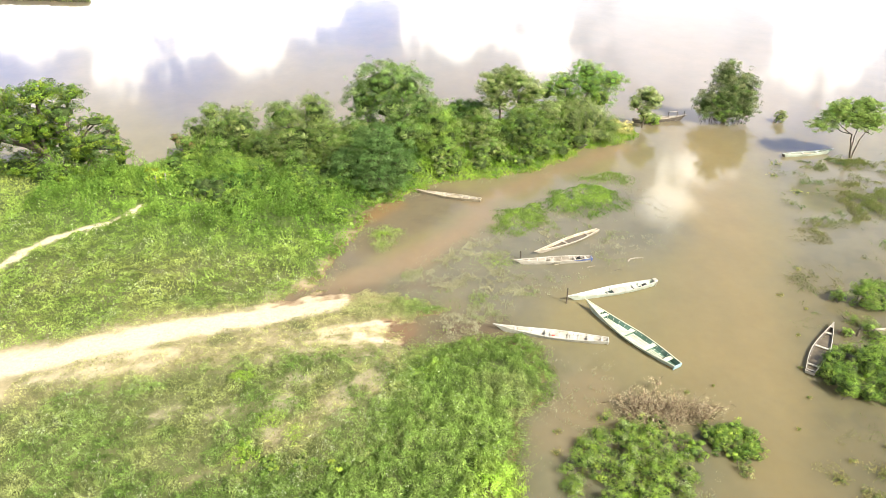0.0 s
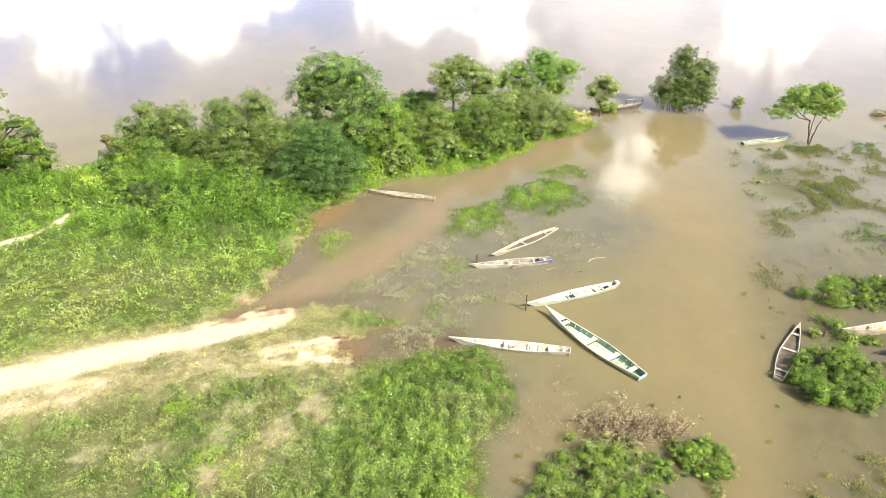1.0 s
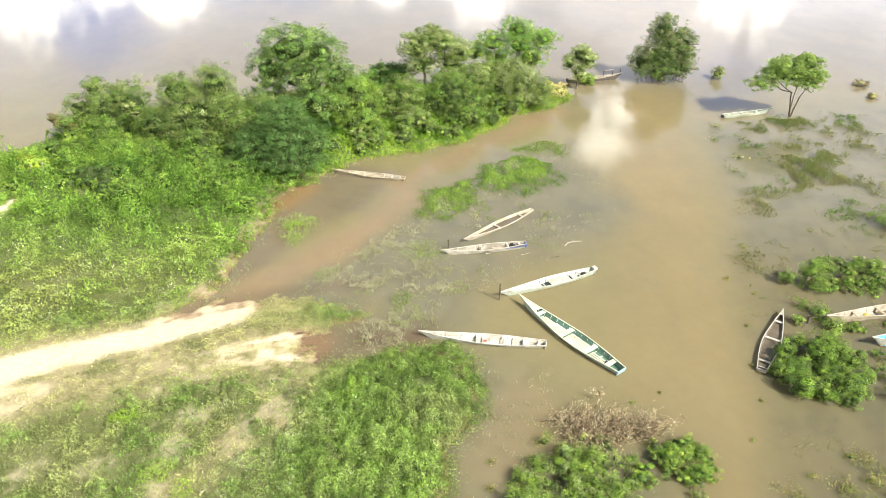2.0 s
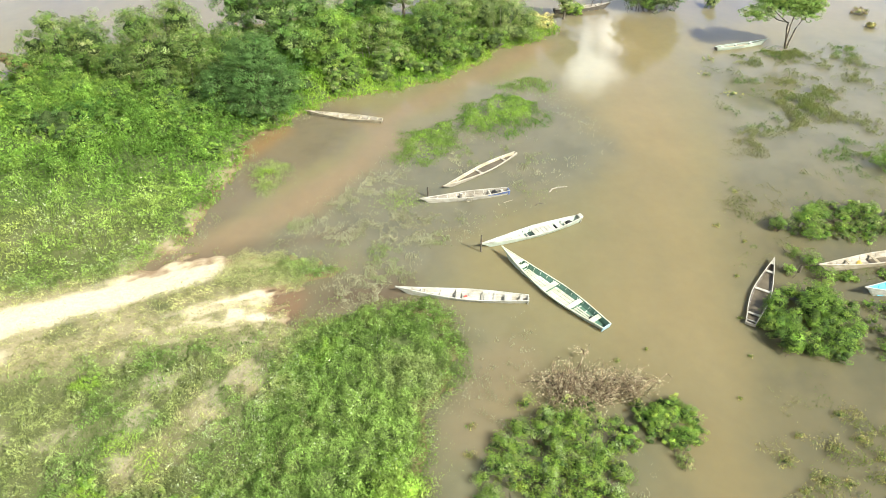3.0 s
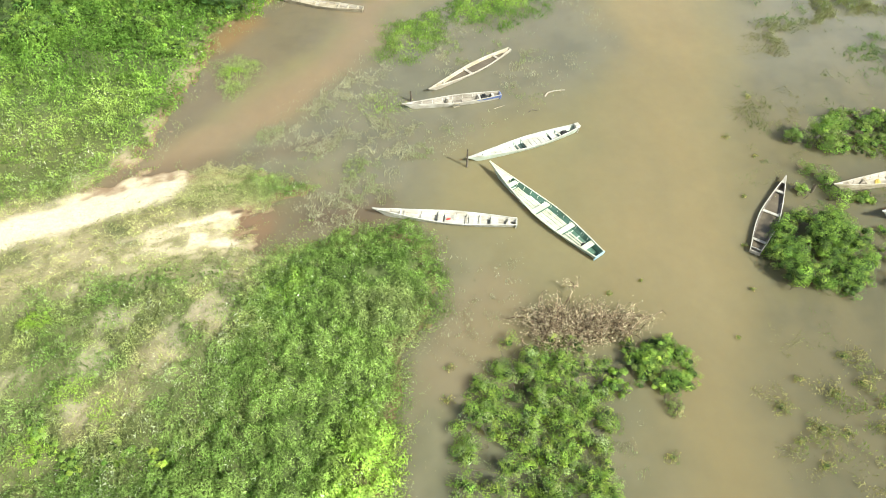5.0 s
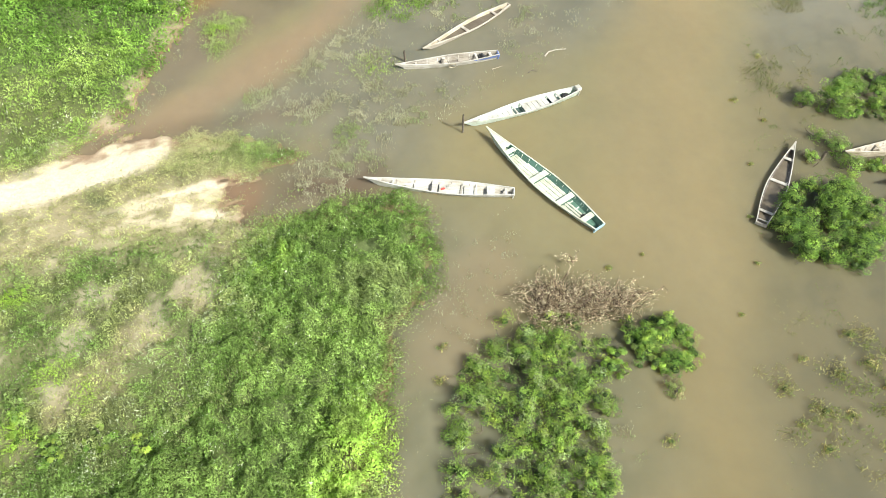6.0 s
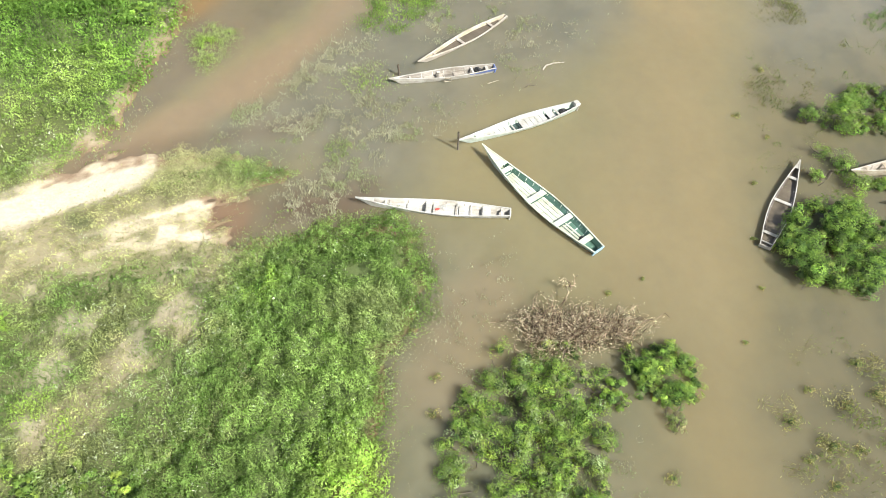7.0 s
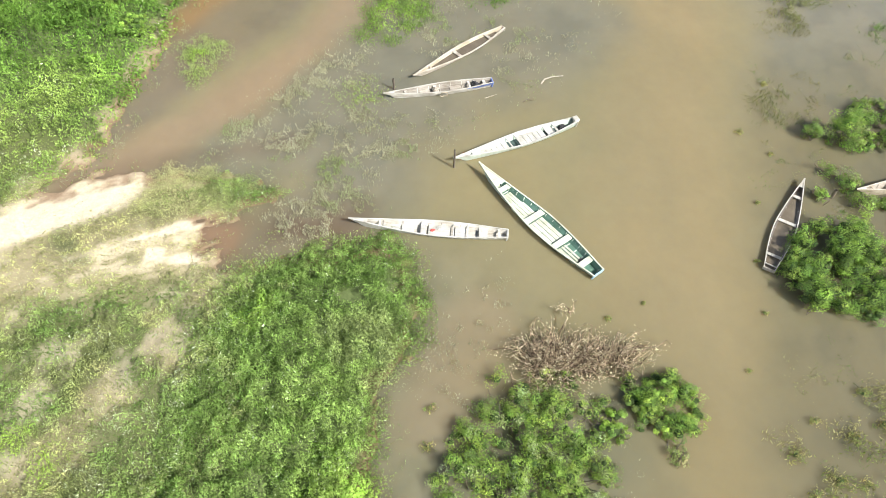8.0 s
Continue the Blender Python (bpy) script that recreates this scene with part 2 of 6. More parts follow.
def tubes(paths, sides=6):
    """Tapered tubes: paths is a list of (points (k, 3), radii (k,)). Returns verts and quads."""
    V, Q, base = [], [], 0
    ang = np.linspace(0, 2 * np.pi, sides, endpoint=False)
    for pts, rad in paths:
        pts = np.asarray(pts, float)
        d = np.gradient(pts, axis=0)
        d /= np.linalg.norm(d, axis=1)[:, None] + 1e-9
        ref = np.where(np.abs(d[:, 2:3]) > 0.9, np.array([[1.0, 0, 0]]), np.array([[0, 0, 1.0]]))
        a = np.cross(d, ref)
        a /= np.linalg.norm(a, axis=1)[:, None] + 1e-9
        b = np.cross(d, a)
        ring = pts[:, None] + np.asarray(rad)[:, None, None] * (a[:, None] * np.cos(ang)[None, :, None] + b[:, None] * np.sin(ang)[None, :, None])
        k = len(pts)
        V.append(ring.reshape(-1, 3))
        i, j = np.meshgrid(np.arange(k - 1), np.arange(sides), indexing="ij")
        j2 = (j + 1) % sides
        Q.append(np.stack([i * sides + j, i * sides + j2, (i + 1) * sides + j2, (i + 1) * sides + j], -1).reshape(-1, 4) + base)
        base += k * sides
    return np.concatenate(V), np.concatenate(Q)


def curve_points(a, b, sag, k=6, wob=0.0, rng=None):
    t = np.linspace(0, 1, k)[:, None]
    pts = np.asarray(a, float) * (1 - t) + np.asarray(b, float) * t + np.asarray(sag, float) * (4 * t * (1 - t))
    if wob and rng is not None:
        pts[1:-1] += rng.normal(0, wob, (k - 2, 3))
    return pts


def lattice(x, y, size, seed):
    """Smooth value noise, 0 to 1."""
    x, y = np.asarray(x, float) / size + seed * 17.31, np.asarray(y, float) / size - seed * 9.77
    xi, yi = np.floor(x), np.floor(y)
    fx, fy = x - xi, y - yi
    fx, fy = fx * fx * (3 - 2 * fx), fy * fy * (3 - 2 * fy)

    def h(i, j):
        s = np.sin(i * 127.1 + j * 311.7 + seed * 74.7) * 43758.5453
        return s - np.floor(s)

    if x.size > 1 and (xi.max() - xi.min() + 2) * (yi.max() - yi.min() + 2) < x.size:
        i, j = (xi - xi.min()).astype(np.int32), (yi - yi.min()).astype(np.int32)
        g = h(np.arange(xi.min(), xi.max() + 2)[:, None], np.arange(yi.min(), yi.max() + 2)[None, :])
        return (g[i, j] * (1 - fx) + g[i + 1, j] * fx) * (1 - fy) + (g[i, j + 1] * (1 - fx) + g[i + 1, j + 1] * fx) * fy
    return (h(xi, yi) * (1 - fx) + h(xi + 1, yi) * fx) * (1 - fy) + (h(xi, yi + 1) * (1 - fx) + h(xi + 1, yi + 1) * fx) * fy


def fbm(x, y, size, seed):
    return (lattice(x, y, size, seed) + 0.5 * lattice(x, y, size / 2.1, seed + 3) + 0.25 * lattice(x, y, size / 4.3, seed + 7)) / 1.75


def outline(poly, x, y):
    """Signed distance to a closed outline, positive inside."""
    x, y = np.asarray(x, float), np.asarray(y, float)
    best, inside = np.full(x.shape, 1e9), np.zeros(x.shape, bool)
    for (ax, ay), (bx, by) in zip(poly, poly[1:] + poly[:1]):
        ex, ey = bx - ax, by - ay
        t = np.clip(((x - ax) * ex + (y - ay) * ey) / (ex * ex + ey * ey), 0, 1)
        best = np.minimum(best, np.hypot(x - ax - t * ex, y - ay - t * ey))
        cross = (ay > y) != (by > y)
        inside ^= cross & (x < (bx - ax) * (y - ay) / ((by - ay) if by != ay else 1e-9) + ax)
    return np.where(inside, best, -best)


def line(pts, x, y):
    """Distance to an open line."""
    x, y = np.asarray(x, float), np.asarray(y, float)
    best = np.full(x.shape, 1e9)
    for (ax, ay), (bx, by) in zip(pts, pts[1:]):
        ex, ey = bx - ax, by - ay
        t = np.clip(((x - ax) * ex + (y - ay) * ey) / (ex * ex + ey * ey), 0, 1)
        best = np.minimum(best, np.hypot(x - ax - t * ex, y - ay - t * ey))
    return best


def step(lo, hi, v):
    t = np.clip((v - lo) / (hi - lo), 0, 1)
    return t * t * (3 - 2 * t)


def blend(a, b, f):
    return np.asarray(a) * (1 - f[..., None]) + np.asarray(b) * f[..., None]


# ---- the lie of the land ----
MAINLAND = [
    (2.3, -60), (2.6, 12), (3.1, 21.2), (3.8, 23.5), (4.0, 26.2), (5.0, 27.4), (5.3, 29.1), (5.0, 31.4), (4.0, 32.3), (2.2, 32.0), (0.4, 31.6), (-0.6, 31.2), (-2.2, 31.7),
    (-2.7, 33.6), (-0.2, 34.5), (0.7, 35.0), (0.0, 35.6), (-2.2, 36.4), (-5.0, 36.35), (-6.2, 36.3), (-6.9, 36.45), (-8.0, 36.2), (-8.7, 35.7), (-9.5, 35.3), (-8.7, 36.4), (-7.5, 38.5),
    (-7.2, 40.5), (-6.7, 42.1), (-6.0, 45.2), (-5.9, 48.0), (-4.0, 50.4), (-1.9, 52.8), (-0.4, 54.0), (3.6, 55.6), (7.0, 56.8), (10.3, 60.3), (12.1, 63.1),
    (16.2, 64.9), (17.9, 67.4), (16.5, 69.5), (9.0, 71.0), (4.7, 70.2), (-0.5, 72.0), (-6.0, 70.0), (-12, 66.5), (-20.5, 63.6), (-23.0, 60.5), (-23.6, 56.6),
]
MAINLAND += [(-26.8, 54.9), (-31.0, 55.5), (-45.0, 57.0), (-400.0, 40.0), (-400.0, -60.0)]
ROAD = [(-70.0, 3.5), (-40.0, 18.6), (-21.4, 27.9), (-15.6, 30.9), (-12.5, 32.4), (-9.8, 33.8), (-7.8, 34.9), (-6.3, 35.85)]
SIDE_ROAD = [(-60.0, 6.0), (-21.5, 26.3), (-13.5, 30.0), (-8.0, 31.7), (-2.6, 32.8)]
OPEN_SAND = [[(-2.86, 33.94), (-2.97, 33.28), (-4.02, 33.07), (-5.0, 32.6), (-6.1, 32.3), (-5.6, 32.9), (-4.5, 33.25), (-3.8, 33.8)], [(-4.8, 32.35), (-4.0, 32.45), (-4.0, 31.7), (-4.85, 31.5)], [(-4.0, 31.95), (-2.75, 32.25), (-2.7, 31.7), (-3.8, 31.65)]]
TRAIL = [(-2.2, 30.6), (-3.21, 28.53), (-3.93, 27.35), (-5.31, 25.59), (-6.15, 24.6), (-7.3, 23.3), (-9.5, 21.0)]
FOOTPATH = [(-37.6, -6.8), (-29.2, 28.6), (-27.0, 37.5), (-26.5, 39.8), (-25.9, 41.2), (-24.9, 42.4), (-23.9, 43.3), (-22.9, 44.1), (-22.35, 45.4), (-22.0, 46.8)]
BARE = [(-3.3, 28.2, 1.0, 1.3), (-3.0, 29.8, 0.8, 1.0), (-6.7, 27.6, 0.9, 0.9), (-7.3, 25.9, 1.3, 0.8), (-7.2, 23.9, 0.6, 0.5), (-4.6, 26.5, 1.2, 1.2), (-8.3, 29.4, 1.3, 0.5), (-11.0, 25.0, 2.0, 0.7)]


def shore(x, y):
    x, y = np.asarray(x, float), np.asarray(y, float)
    rough = 1.0 + 1.3 * np.maximum(step(3.0, 1.0, np.hypot(x + 2.6, y - 33.0)), step(2.5, 0.8, np.hypot(x + 8.0, y - 36.0)))
    u, v = 0.9 * x + 0.43 * y, -0.43 * x + 0.9 * y
    torn = np.maximum(step(3.0, 1.2, np.hypot(x + 2.9, y - 32.6)), 0.5 * step(4.0, 2.0, np.hypot(x + 8.0, y - 35.6))) * (fbm(u / 3.0, v, 0.32, 17) - 0.5) * 2.0
    d = outline(MAINLAND, x, y)
    return d + torn * step(1.0, 0.3, np.abs(d)) + (fbm(x, y, 0.9, 9) - 0.5) * (rough - 1) * 0.8 + (fbm(x, y, 1.6, 2) - 0.5) * 1.2 + (fbm(x, y, 0.6, 5) - 0.5) * 1.0 + (fbm(x, y, 0.2, 6) - 0.5) * 0.2


def height(x, y):
    d = shore(x, y)
    up = 0.5 * step(0, 7.0, d) + 0.05 * np.clip(d, -1, 1) + 0.12 * (fbm(x, y, 3.0, 8) - 0.5) * step(0.3, 3.0, d)
    lumps = 0.05 * (fbm(x, y, 0.45, 10) - 0.5) * step(2.0, 0.3, np.abs(d))
    return np.where(d > 0, up, np.maximum(-0.9, 0.10 * d)) + lumps


def sand(x, y):
    """How much bare sand lies open, 0 to 1."""
    x, y = np.asarray(x, float), np.asarray(y, float)
    wob = (fbm(x, y, 2.2, 11) - 0.5) * 0.9 + (fbm(x, y, 0.6, 12) - 0.5) * 0.7
    u, v = 0.9 * x + 0.43 * y, -0.43 * x + 0.9 * y
    streak = 0.55 * fbm(u / 6.0, v, 0.8, 14) + 0.45 * fbm(u / 2.5, v, 0.45, 15)
    main = step(-0.45, 0.45, 1.12 - line(ROAD, x, y) + wob * 0.5 + (streak - 0.5) * 1.5)
    side = (0.06 + 0.55 * step(0.50, 0.63, streak)) * step(-0.5, 0.6, 1.35 - line(SIDE_ROAD, x, y) + wob)
    for poly in OPEN_SAND:
        side = np.maximum(side, 0.95 * step(-0.12, 0.14, outline(poly, x, y) + (fbm(x, y, 0.5, 16) - 0.5) * 0.5))
    foot = step(-0.15, 0.25, 0.42 - line(FOOTPATH, x, y) + wob * 0.9)
    spots = np.zeros(np.shape(x))
    for bx, by, rx, ry in BARE:
        r = np.hypot((np.asarray(x) - bx) / rx, (np.asarray(y) - by) / ry)
        spots = np.maximum(spots, 0.5 * step(0.15, 0.8, 0.70 - 0.55 * r + (fbm(x, y, 0.8, 18) - 0.5) * 1.5 + (fbm(x, y, 0.25, 19) - 0.5) * 0.8))
    return np.maximum.reduce([main, side, foot, spots])


def spread(lo, hi, dense_lo, dense_hi, pitch):
    """Grid lines: even in the middle, ever wider outwards."""
    mid = np.arange(dense_lo, dense_hi + pitch, pitch)
    left = dense_lo - pitch * np.cumsum(1.35 ** np.arange(1, 40))
    right = mid[-1] + pitch * np.cumsum(1.35 ** np.arange(1, 40))
    return np.concatenate([[lo], left[left > lo][::-1], mid, right[right < hi], [hi]])


def sheet(name, xs, ys, zf, colf, layer, mat):
    X, Y = np.meshgrid(xs, ys, indexing="ij")
    x, y = X.ravel(), Y.ravel()
    z = zf(x, y)
    n = len(ys)
    i, j = np.meshgrid(np.arange(len(xs) - 1), np.arange(n - 1), indexing="ij")
    q = np.stack([i * n + j, (i + 1) * n + j, (i + 1) * n + j + 1, i * n + j + 1], -1).reshape(-1, 4)
    return array_mesh(name, np.column_stack([x, y, z]), q, mat, colf(x, y, z), layer, smooth=True)


def soil_colour(x, y, z):
    s = sand(x, y)
    mott = fbm(x, y, 1.7, 21)
    col = blend((0.095, 0.115, 0.042), (0.15, 0.16, 0.075), step(0.3, 0.7, mott))
    col = blend(col, (0.115, 0.158, 0.058), np.maximum(step(-3.0, 0.0, x) * (y < 32), step(38, 42, y)) * 0.8)
    near_road = step(3.4, 0.6, np.minimum(line(ROAD, x, y), line(SIDE_ROAD, x, y)))
    col = blend(col, (0.36, 0.31, 0.19), 0.8 * near_road * step(0.1, 0.45, mott))
    col = blend(col, (0.60, 0.525, 0.385), s)
    d = shore(x, y)
    col = blend(col, (0.40, 0.335, 0.225), 0.5 * step(1.2, 0.2, line(TRAIL, x, y) + (fbm(x, y, 1.2, 24) - 0.4) * 3.0))
    margin = step(1.3, 0.4, d) * step(0.42, 0.60, fbm(x, y, 1.1, 23)) * (y > 35.5) * (y < 52)
    col = blend(col, (0.46, 0.385, 0.26), 0.8 * margin)
    wet = step(0.055, 0.0, z + (fbm(x, y, 0.7, 25) - 0.5) * 0.05)
    return blend(col, (0.23, 0.155, 0.095), wet * 0.9)


ground = sheet("ground", np.unique(np.concatenate([spread(-2500, 2500, -32, 20, 0.3), np.arange(-12, 0.5, 0.12)])), np.unique(np.concatenate([spread(-2500, 2500, 17, 73, 0.3), np.arange(30, 37, 0.12)])), height, soil_colour, "soil", GROUND)
tagged(ground, "pale sandy river bank with tracks and dark damp soil", "ground", kind="structure")

# ---- the flooded water ----
RUTS = [(-8.11, 36.01), (-6.76, 36.77), (-4.42, 38.95), (-2.25, 40.98), (0.05, 43.64), (2.67, 48.4), (2.6, 50.4), (4.2, 52.4), (7.2, 55.6), (12.5, 60.3), (16.0, 64.0)]
SHALLOW_LEFT = [(3.3, 48), (0.3, 43.4), (-2.2, 40.3), (-5.0, 37.0), (0.2, 35.3), (-1.3, 32.5), (3.0, 32.0), (4.5, 33.5), (6.5, 37.5), (12.5, 41.0), (17.5, 46.0), (17.0, 49.0), (15.5, 57.0), (10.5, 56.2)]
SHALLOW_RIGHT = [(28.2, 61.0), (26.3, 54), (25.0, 47), (21.5, 40.6), (20.6, 37), (19.3, 33), (18.3, 28), (16.0, 20), (14.0, 10), (40, 5), (70, 60), (46, 66)]
CHANNEL = [(11.0, 10.0), (14.5, 22.0), (15.6, 30.0), (17.0, 38.0), (19.5, 48.0), (22.5, 60.0), (24.0, 68.0)]
INLET = [(-9.0, 35.5), (-8.0, 40.0), (-6.8, 45.0), (-5.8, 49.5), (-1.5, 54.0), (3.0, 52.0), (0.0, 46.5), (-3.5, 42.0), (-6.0, 38.5)]
SHALLOW_NEAR = [(2.0, 10), (3.5, 26), (5.0, 32.5), (8.5, 31.5), (9.0, 28.5), (7.2, 26.0), (12.5, 25.5), (12.0, 20.0), (9.0, 10.0)]


def water_colour(x, y, z):
    wob = (fbm(x, y, 3.0, 31) - 0.5) * 3.2 + (fbm(x, y, 0.9, 32) - 0.5) * 1.0
    col = blend((0.186, 0.160, 0.089), (0.160, 0.135, 0.105), step(56, 84, y + wob))
    # base tone gets darker towards the near water (low y)
    col = blend(col, (0.150, 0.128, 0.070), step(33, 22, y + wob))
    core = step(5.0, 0.5, line(CHANNEL, x, y) + wob * 0.8) * (0.4 + 0.6 * step(20, 32, y))
    col = blend(col, (0.208, 0.164, 0.090), core * 0.8)
    weedy = fbm(x, y, 1.1, 34)
    side = step(-0.3, 1.2, outline(INLET, x, y) + wob * 0.3)
    col = blend(col, (0.150, 0.122, 0.086), side * 0.85)
    col = blend(col, (0.112, 0.096, 0.070), side * 0.35 * step(0.48, 0.70, weedy))
    grey = blend((0.150, 0.139, 0.103), (0.124, 0.118, 0.090), step(0.40, 0.70, weedy))
    # flats turn greyer further out: sky reflection put into the colour
    flats_col = blend(blend((0.126, 0.111, 0.069), (0.100, 0.092, 0.060), step(0.42, 0.72, weedy)), grey, step(37, 48, y + wob))
    bank_col = blend((0.152, 0.142, 0.094), (0.118, 0.115, 0.075), step(0.42, 0.72, weedy))
    for zone, tone in ((SHALLOW_LEFT, grey), (SHALLOW_RIGHT, flats_col), (SHALLOW_NEAR, bank_col)):
        f = step(-2.0, 2.6, outline(zone, x, y) + wob * 0.8)
        col = col * (1 - 0.85 * f[:, None]) + tone * (0.85 * f[:, None])
    tan = step(2.0, 0.3, line([(5.6, 25.0), (6.6, 27.2), (7.6, 28.4)], x, y) + wob * 0.4)
    col = blend(col, (0.190, 0.150, 0.095), tan * 0.6)
    red = step(1.9, 0.1, line(RUTS, x, y) + wob * 0.45)
    col = blend(col, (0.216, 0.160, 0.102), red * 0.9)
    dark = step(2.6, 0.1, line([(-2.6, 33.2), (-0.8, 32.9), (2.2, 33.6)], x, y) + wob * 0.45) * (0.55 + 0.45 * step(0.35, 0.65, weedy))
    col = blend(col, (0.098, 0.068, 0.047), dark * 0.8)
    mud = step(1.5, 0.3, np.hypot(x + 2.4, y - 33.1) + wob * 0.35)
    col = blend(col, (0.205, 0.125, 0.078), mud * 0.8)
    dark = step(1.0, 0.1, line([(-8.6, 35.9), (-5.5, 36.9), (-2.5, 37.6), (0.5, 38.2)], x, y) + wob * 0.25)
    col = blend(col, (0.10, 0.065, 0.045), dark * 0.35)
    amber = step(1.6, 0.2, line([(-5.8, 47.0), (-4.2, 49.4)], x, y) + wob * 0.3)
    return blend(col, (0.23, 0.135, 0.06), amber * 0.7)


water = sheet("water", spread(-2600, 2600, -12, 42, 0.4), spread(-2600, 2600, 15, 75, 0.4), lambda x, y: np.zeros(x.shape), water_colour, "silt", WATER)
tagged(water, "calm muddy brown flood water reflecting white clouds", "water", kind="structure")

# ---- boats ----


def hull_shape(s, L, beam, depth, stern, bow_rise, stern_rise):
    """Half width, top and bottom of a canoe at s (0 stern, 1 bow)."""
    f = stern + (1 - stern) * math.sin(math.pi / 2 * min(s / 0.42, 1.0)) if s < 0.42 else max(0.0, 1 - ((s - 0.42) / 0.58) ** 1.45)
    top = depth + bow_rise * max(0.0, (s - 0.45) / 0.55) ** 2 + stern_rise * max(0.0, (0.35 - s) / 0.35) ** 1.5
    bottom = -0.10 + (depth + bow_rise) * 0.75 * max(0.0, (s - 0.78) / 0.22) ** 2.2 + 0.10 * max(0.0, (0.12 - s) / 0.12)
    return max(beam / 2 * f, 0.018), top, bottom


def canoe(place, heading, L, beam, outer, inner, rail, label, depth=0.30, stern=0.42, bow_rise=0.22, stern_rise=0.04, thwarts=(), thwart_mat=None, ribs=0, rib_mat=None,
          deck=0.12, stern_deck=0.0, boards=(), board_mat=None, flooded=None, tilt=0.0, name="canoe", transom_mat=None, rail_w=0.042, shade_side=None, floor=None):
    """A plank canoe with its bow along the local x. heading in degrees."""
    thing = empty(name, pose(place[0], place[1], place[2] if len(place) > 2 else 0.0, tilt, 0, heading))
    tagged(thing, label, "canoe", "canoes on the flooded bank")
    K, th = 26, 0.028

    def sec(s):
        return hull_shape(s, L, beam, depth, stern, bow_rise, stern_rise)

    def along(s):
        return (s - 0.5) * L

    bm = bmesh.new()
    rows = []
    for k in range(K + 1):
        s = k / K
        w, zt, zb = sec(s)
        x = along(s)
        wi = max(w - th, 0.004)
        zf = min(max(zb + th, 0.012), zt - 0.02)
        ring = [(w, zt), (w * 0.80, zb + (zt - zb) * 0.5), (w * 0.54, zb), (-w * 0.54, zb), (-w * 0.80, zb + (zt - zb) * 0.5), (-w, zt),
                (-wi, zt), (-wi * 0.84, zf + (zt - zf) * 0.5), (-wi * 0.66, zf), (wi * 0.66, zf), (wi * 0.84, zf + (zt - zf) * 0.5), (wi, zt)]
        rake = 0.10 * (1 - s / 0.1) if s < 0.1 else 0.0
        stem = 0.32 * max(0.0, (s - 0.78) / 0.22) ** 2
        rows.append([bm.verts.new((x - rake * (z - zb) / max(zt - zb, 0.01) - stem * (zt - z) / max(zt - zb, 0.01), y, z)) for y, z in ring])
    for a, b in zip(rows, rows[1:]):
        for i in range(12):
            j = (i + 1) % 12
            face = bm.faces.new((a[i], b[i], b[j], a[j]))
            face.material_index = 2 if i in (6, 7) else 3 if i == 8 else 1 if 5 < i < 11 else 0
    for end in (rows[0], rows[-1]):
        for i in range(5):
            bm.faces.new((end[i], end[i + 1], end[10 - i], end[11 - i]) if i != 5 else end)
    bmesh.ops.recalc_face_normals(bm, faces=bm.faces)
    part("hull", bm, [outer, inner, shade_side or inner, floor or inner], thing)
    # rails along both edges
    for side in (1, -1):
        bm = bmesh.new()
        rows = []
        for k in range(K + 1):
            w, zt, zb = sec(k / K)
            x = along(k / K) - (0.10 if k == 0 else 0.0)
            lo, hi = max(w - rail_w + 0.012, 0.002), w + 0.012
            rows.append([bm.verts.new((x, side * y, zt + z)) for y, z in ((lo, 0.003), (hi, 0.003), (hi, 0.028), (lo, 0.028))])
        for a, b in zip(rows, rows[1:]):
            for i in range(4):
                bm.faces.new((a[i], b[i], b[(i + 1) % 4], a[(i + 1) % 4]))
        bm.faces.new(rows[0])
        bm.faces.new(rows[-1][::-1])
        bmesh.ops.recalc_face_normals(bm, faces=bm.faces)
        part("gunwale", bm, rail, thing)
    # transom board
    w, zt, zb = sec(0.0)
    bm = bmesh.new()
    box(bm, (0.05, 2 * w + 0.03, (zt - zb) * 0.95), Matrix.Translation((along(0) - 0.075, 0, (zt + zb) / 2 + 0.02)) @ pose(0, 0, 0, 0, -12, 0), 0.006)
    part("transom", bm, transom_mat or outer, thing)
    for s, wide, drop in thwarts:
        w, zt, zb = sec(s)
        bm = bmesh.new()
        box(bm, (wide, 2 * w - 0.03, 0.032), Matrix.Translation((along(s), 0, zt - drop)), 0.006)
        part("thwart", bm, thwart_mat or rail, thing)
    for k in range(ribs):
        s = 0.10 + 0.74 * (k + 0.5) / ribs
        w, zt, zb = sec(s)
        for side in (1, -1):
            bm = bmesh.new()
            y0, y1 = (w - th) * 0.66, w - th - 0.02
            lean = math.degrees(math.atan2(y1 - y0, zt - zb))
            box(bm, (0.035, 0.03, (zt - zb - 0.05)), Matrix.Translation((along(s), side * (y0 + y1) / 2, (zt + zb) / 2)) @ pose(0, 0, 0, -side * lean, 0, 0))
            part("rib", bm, rib_mat or inner, thing)
        bm = bmesh.new()
        box(bm, (0.04, 2 * (w - th) * 0.62, 0.03), Matrix.Translation((along(s), 0, max(zb + th, 0.012) + 0.014)))
        part("floor_rib", bm, rib_mat or inner, thing)
    for a, b in ([(1 - deck, 0.992)] if deck else []) + ([(0.0, stern_deck)] if stern_deck else []):
        bm = bmesh.new()
        rows = []
        for k in range(7):
            s = a + (b - a) * k / 6
            w, zt, zb = sec(s)
            rows.append([bm.verts.new((along(s), y, z)) for y, z in ((w - 0.012, zt - 0.028), (-w + 0.012, zt - 0.028), (-w + 0.012, zt + 0.001), (w - 0.012, zt + 0.001))])
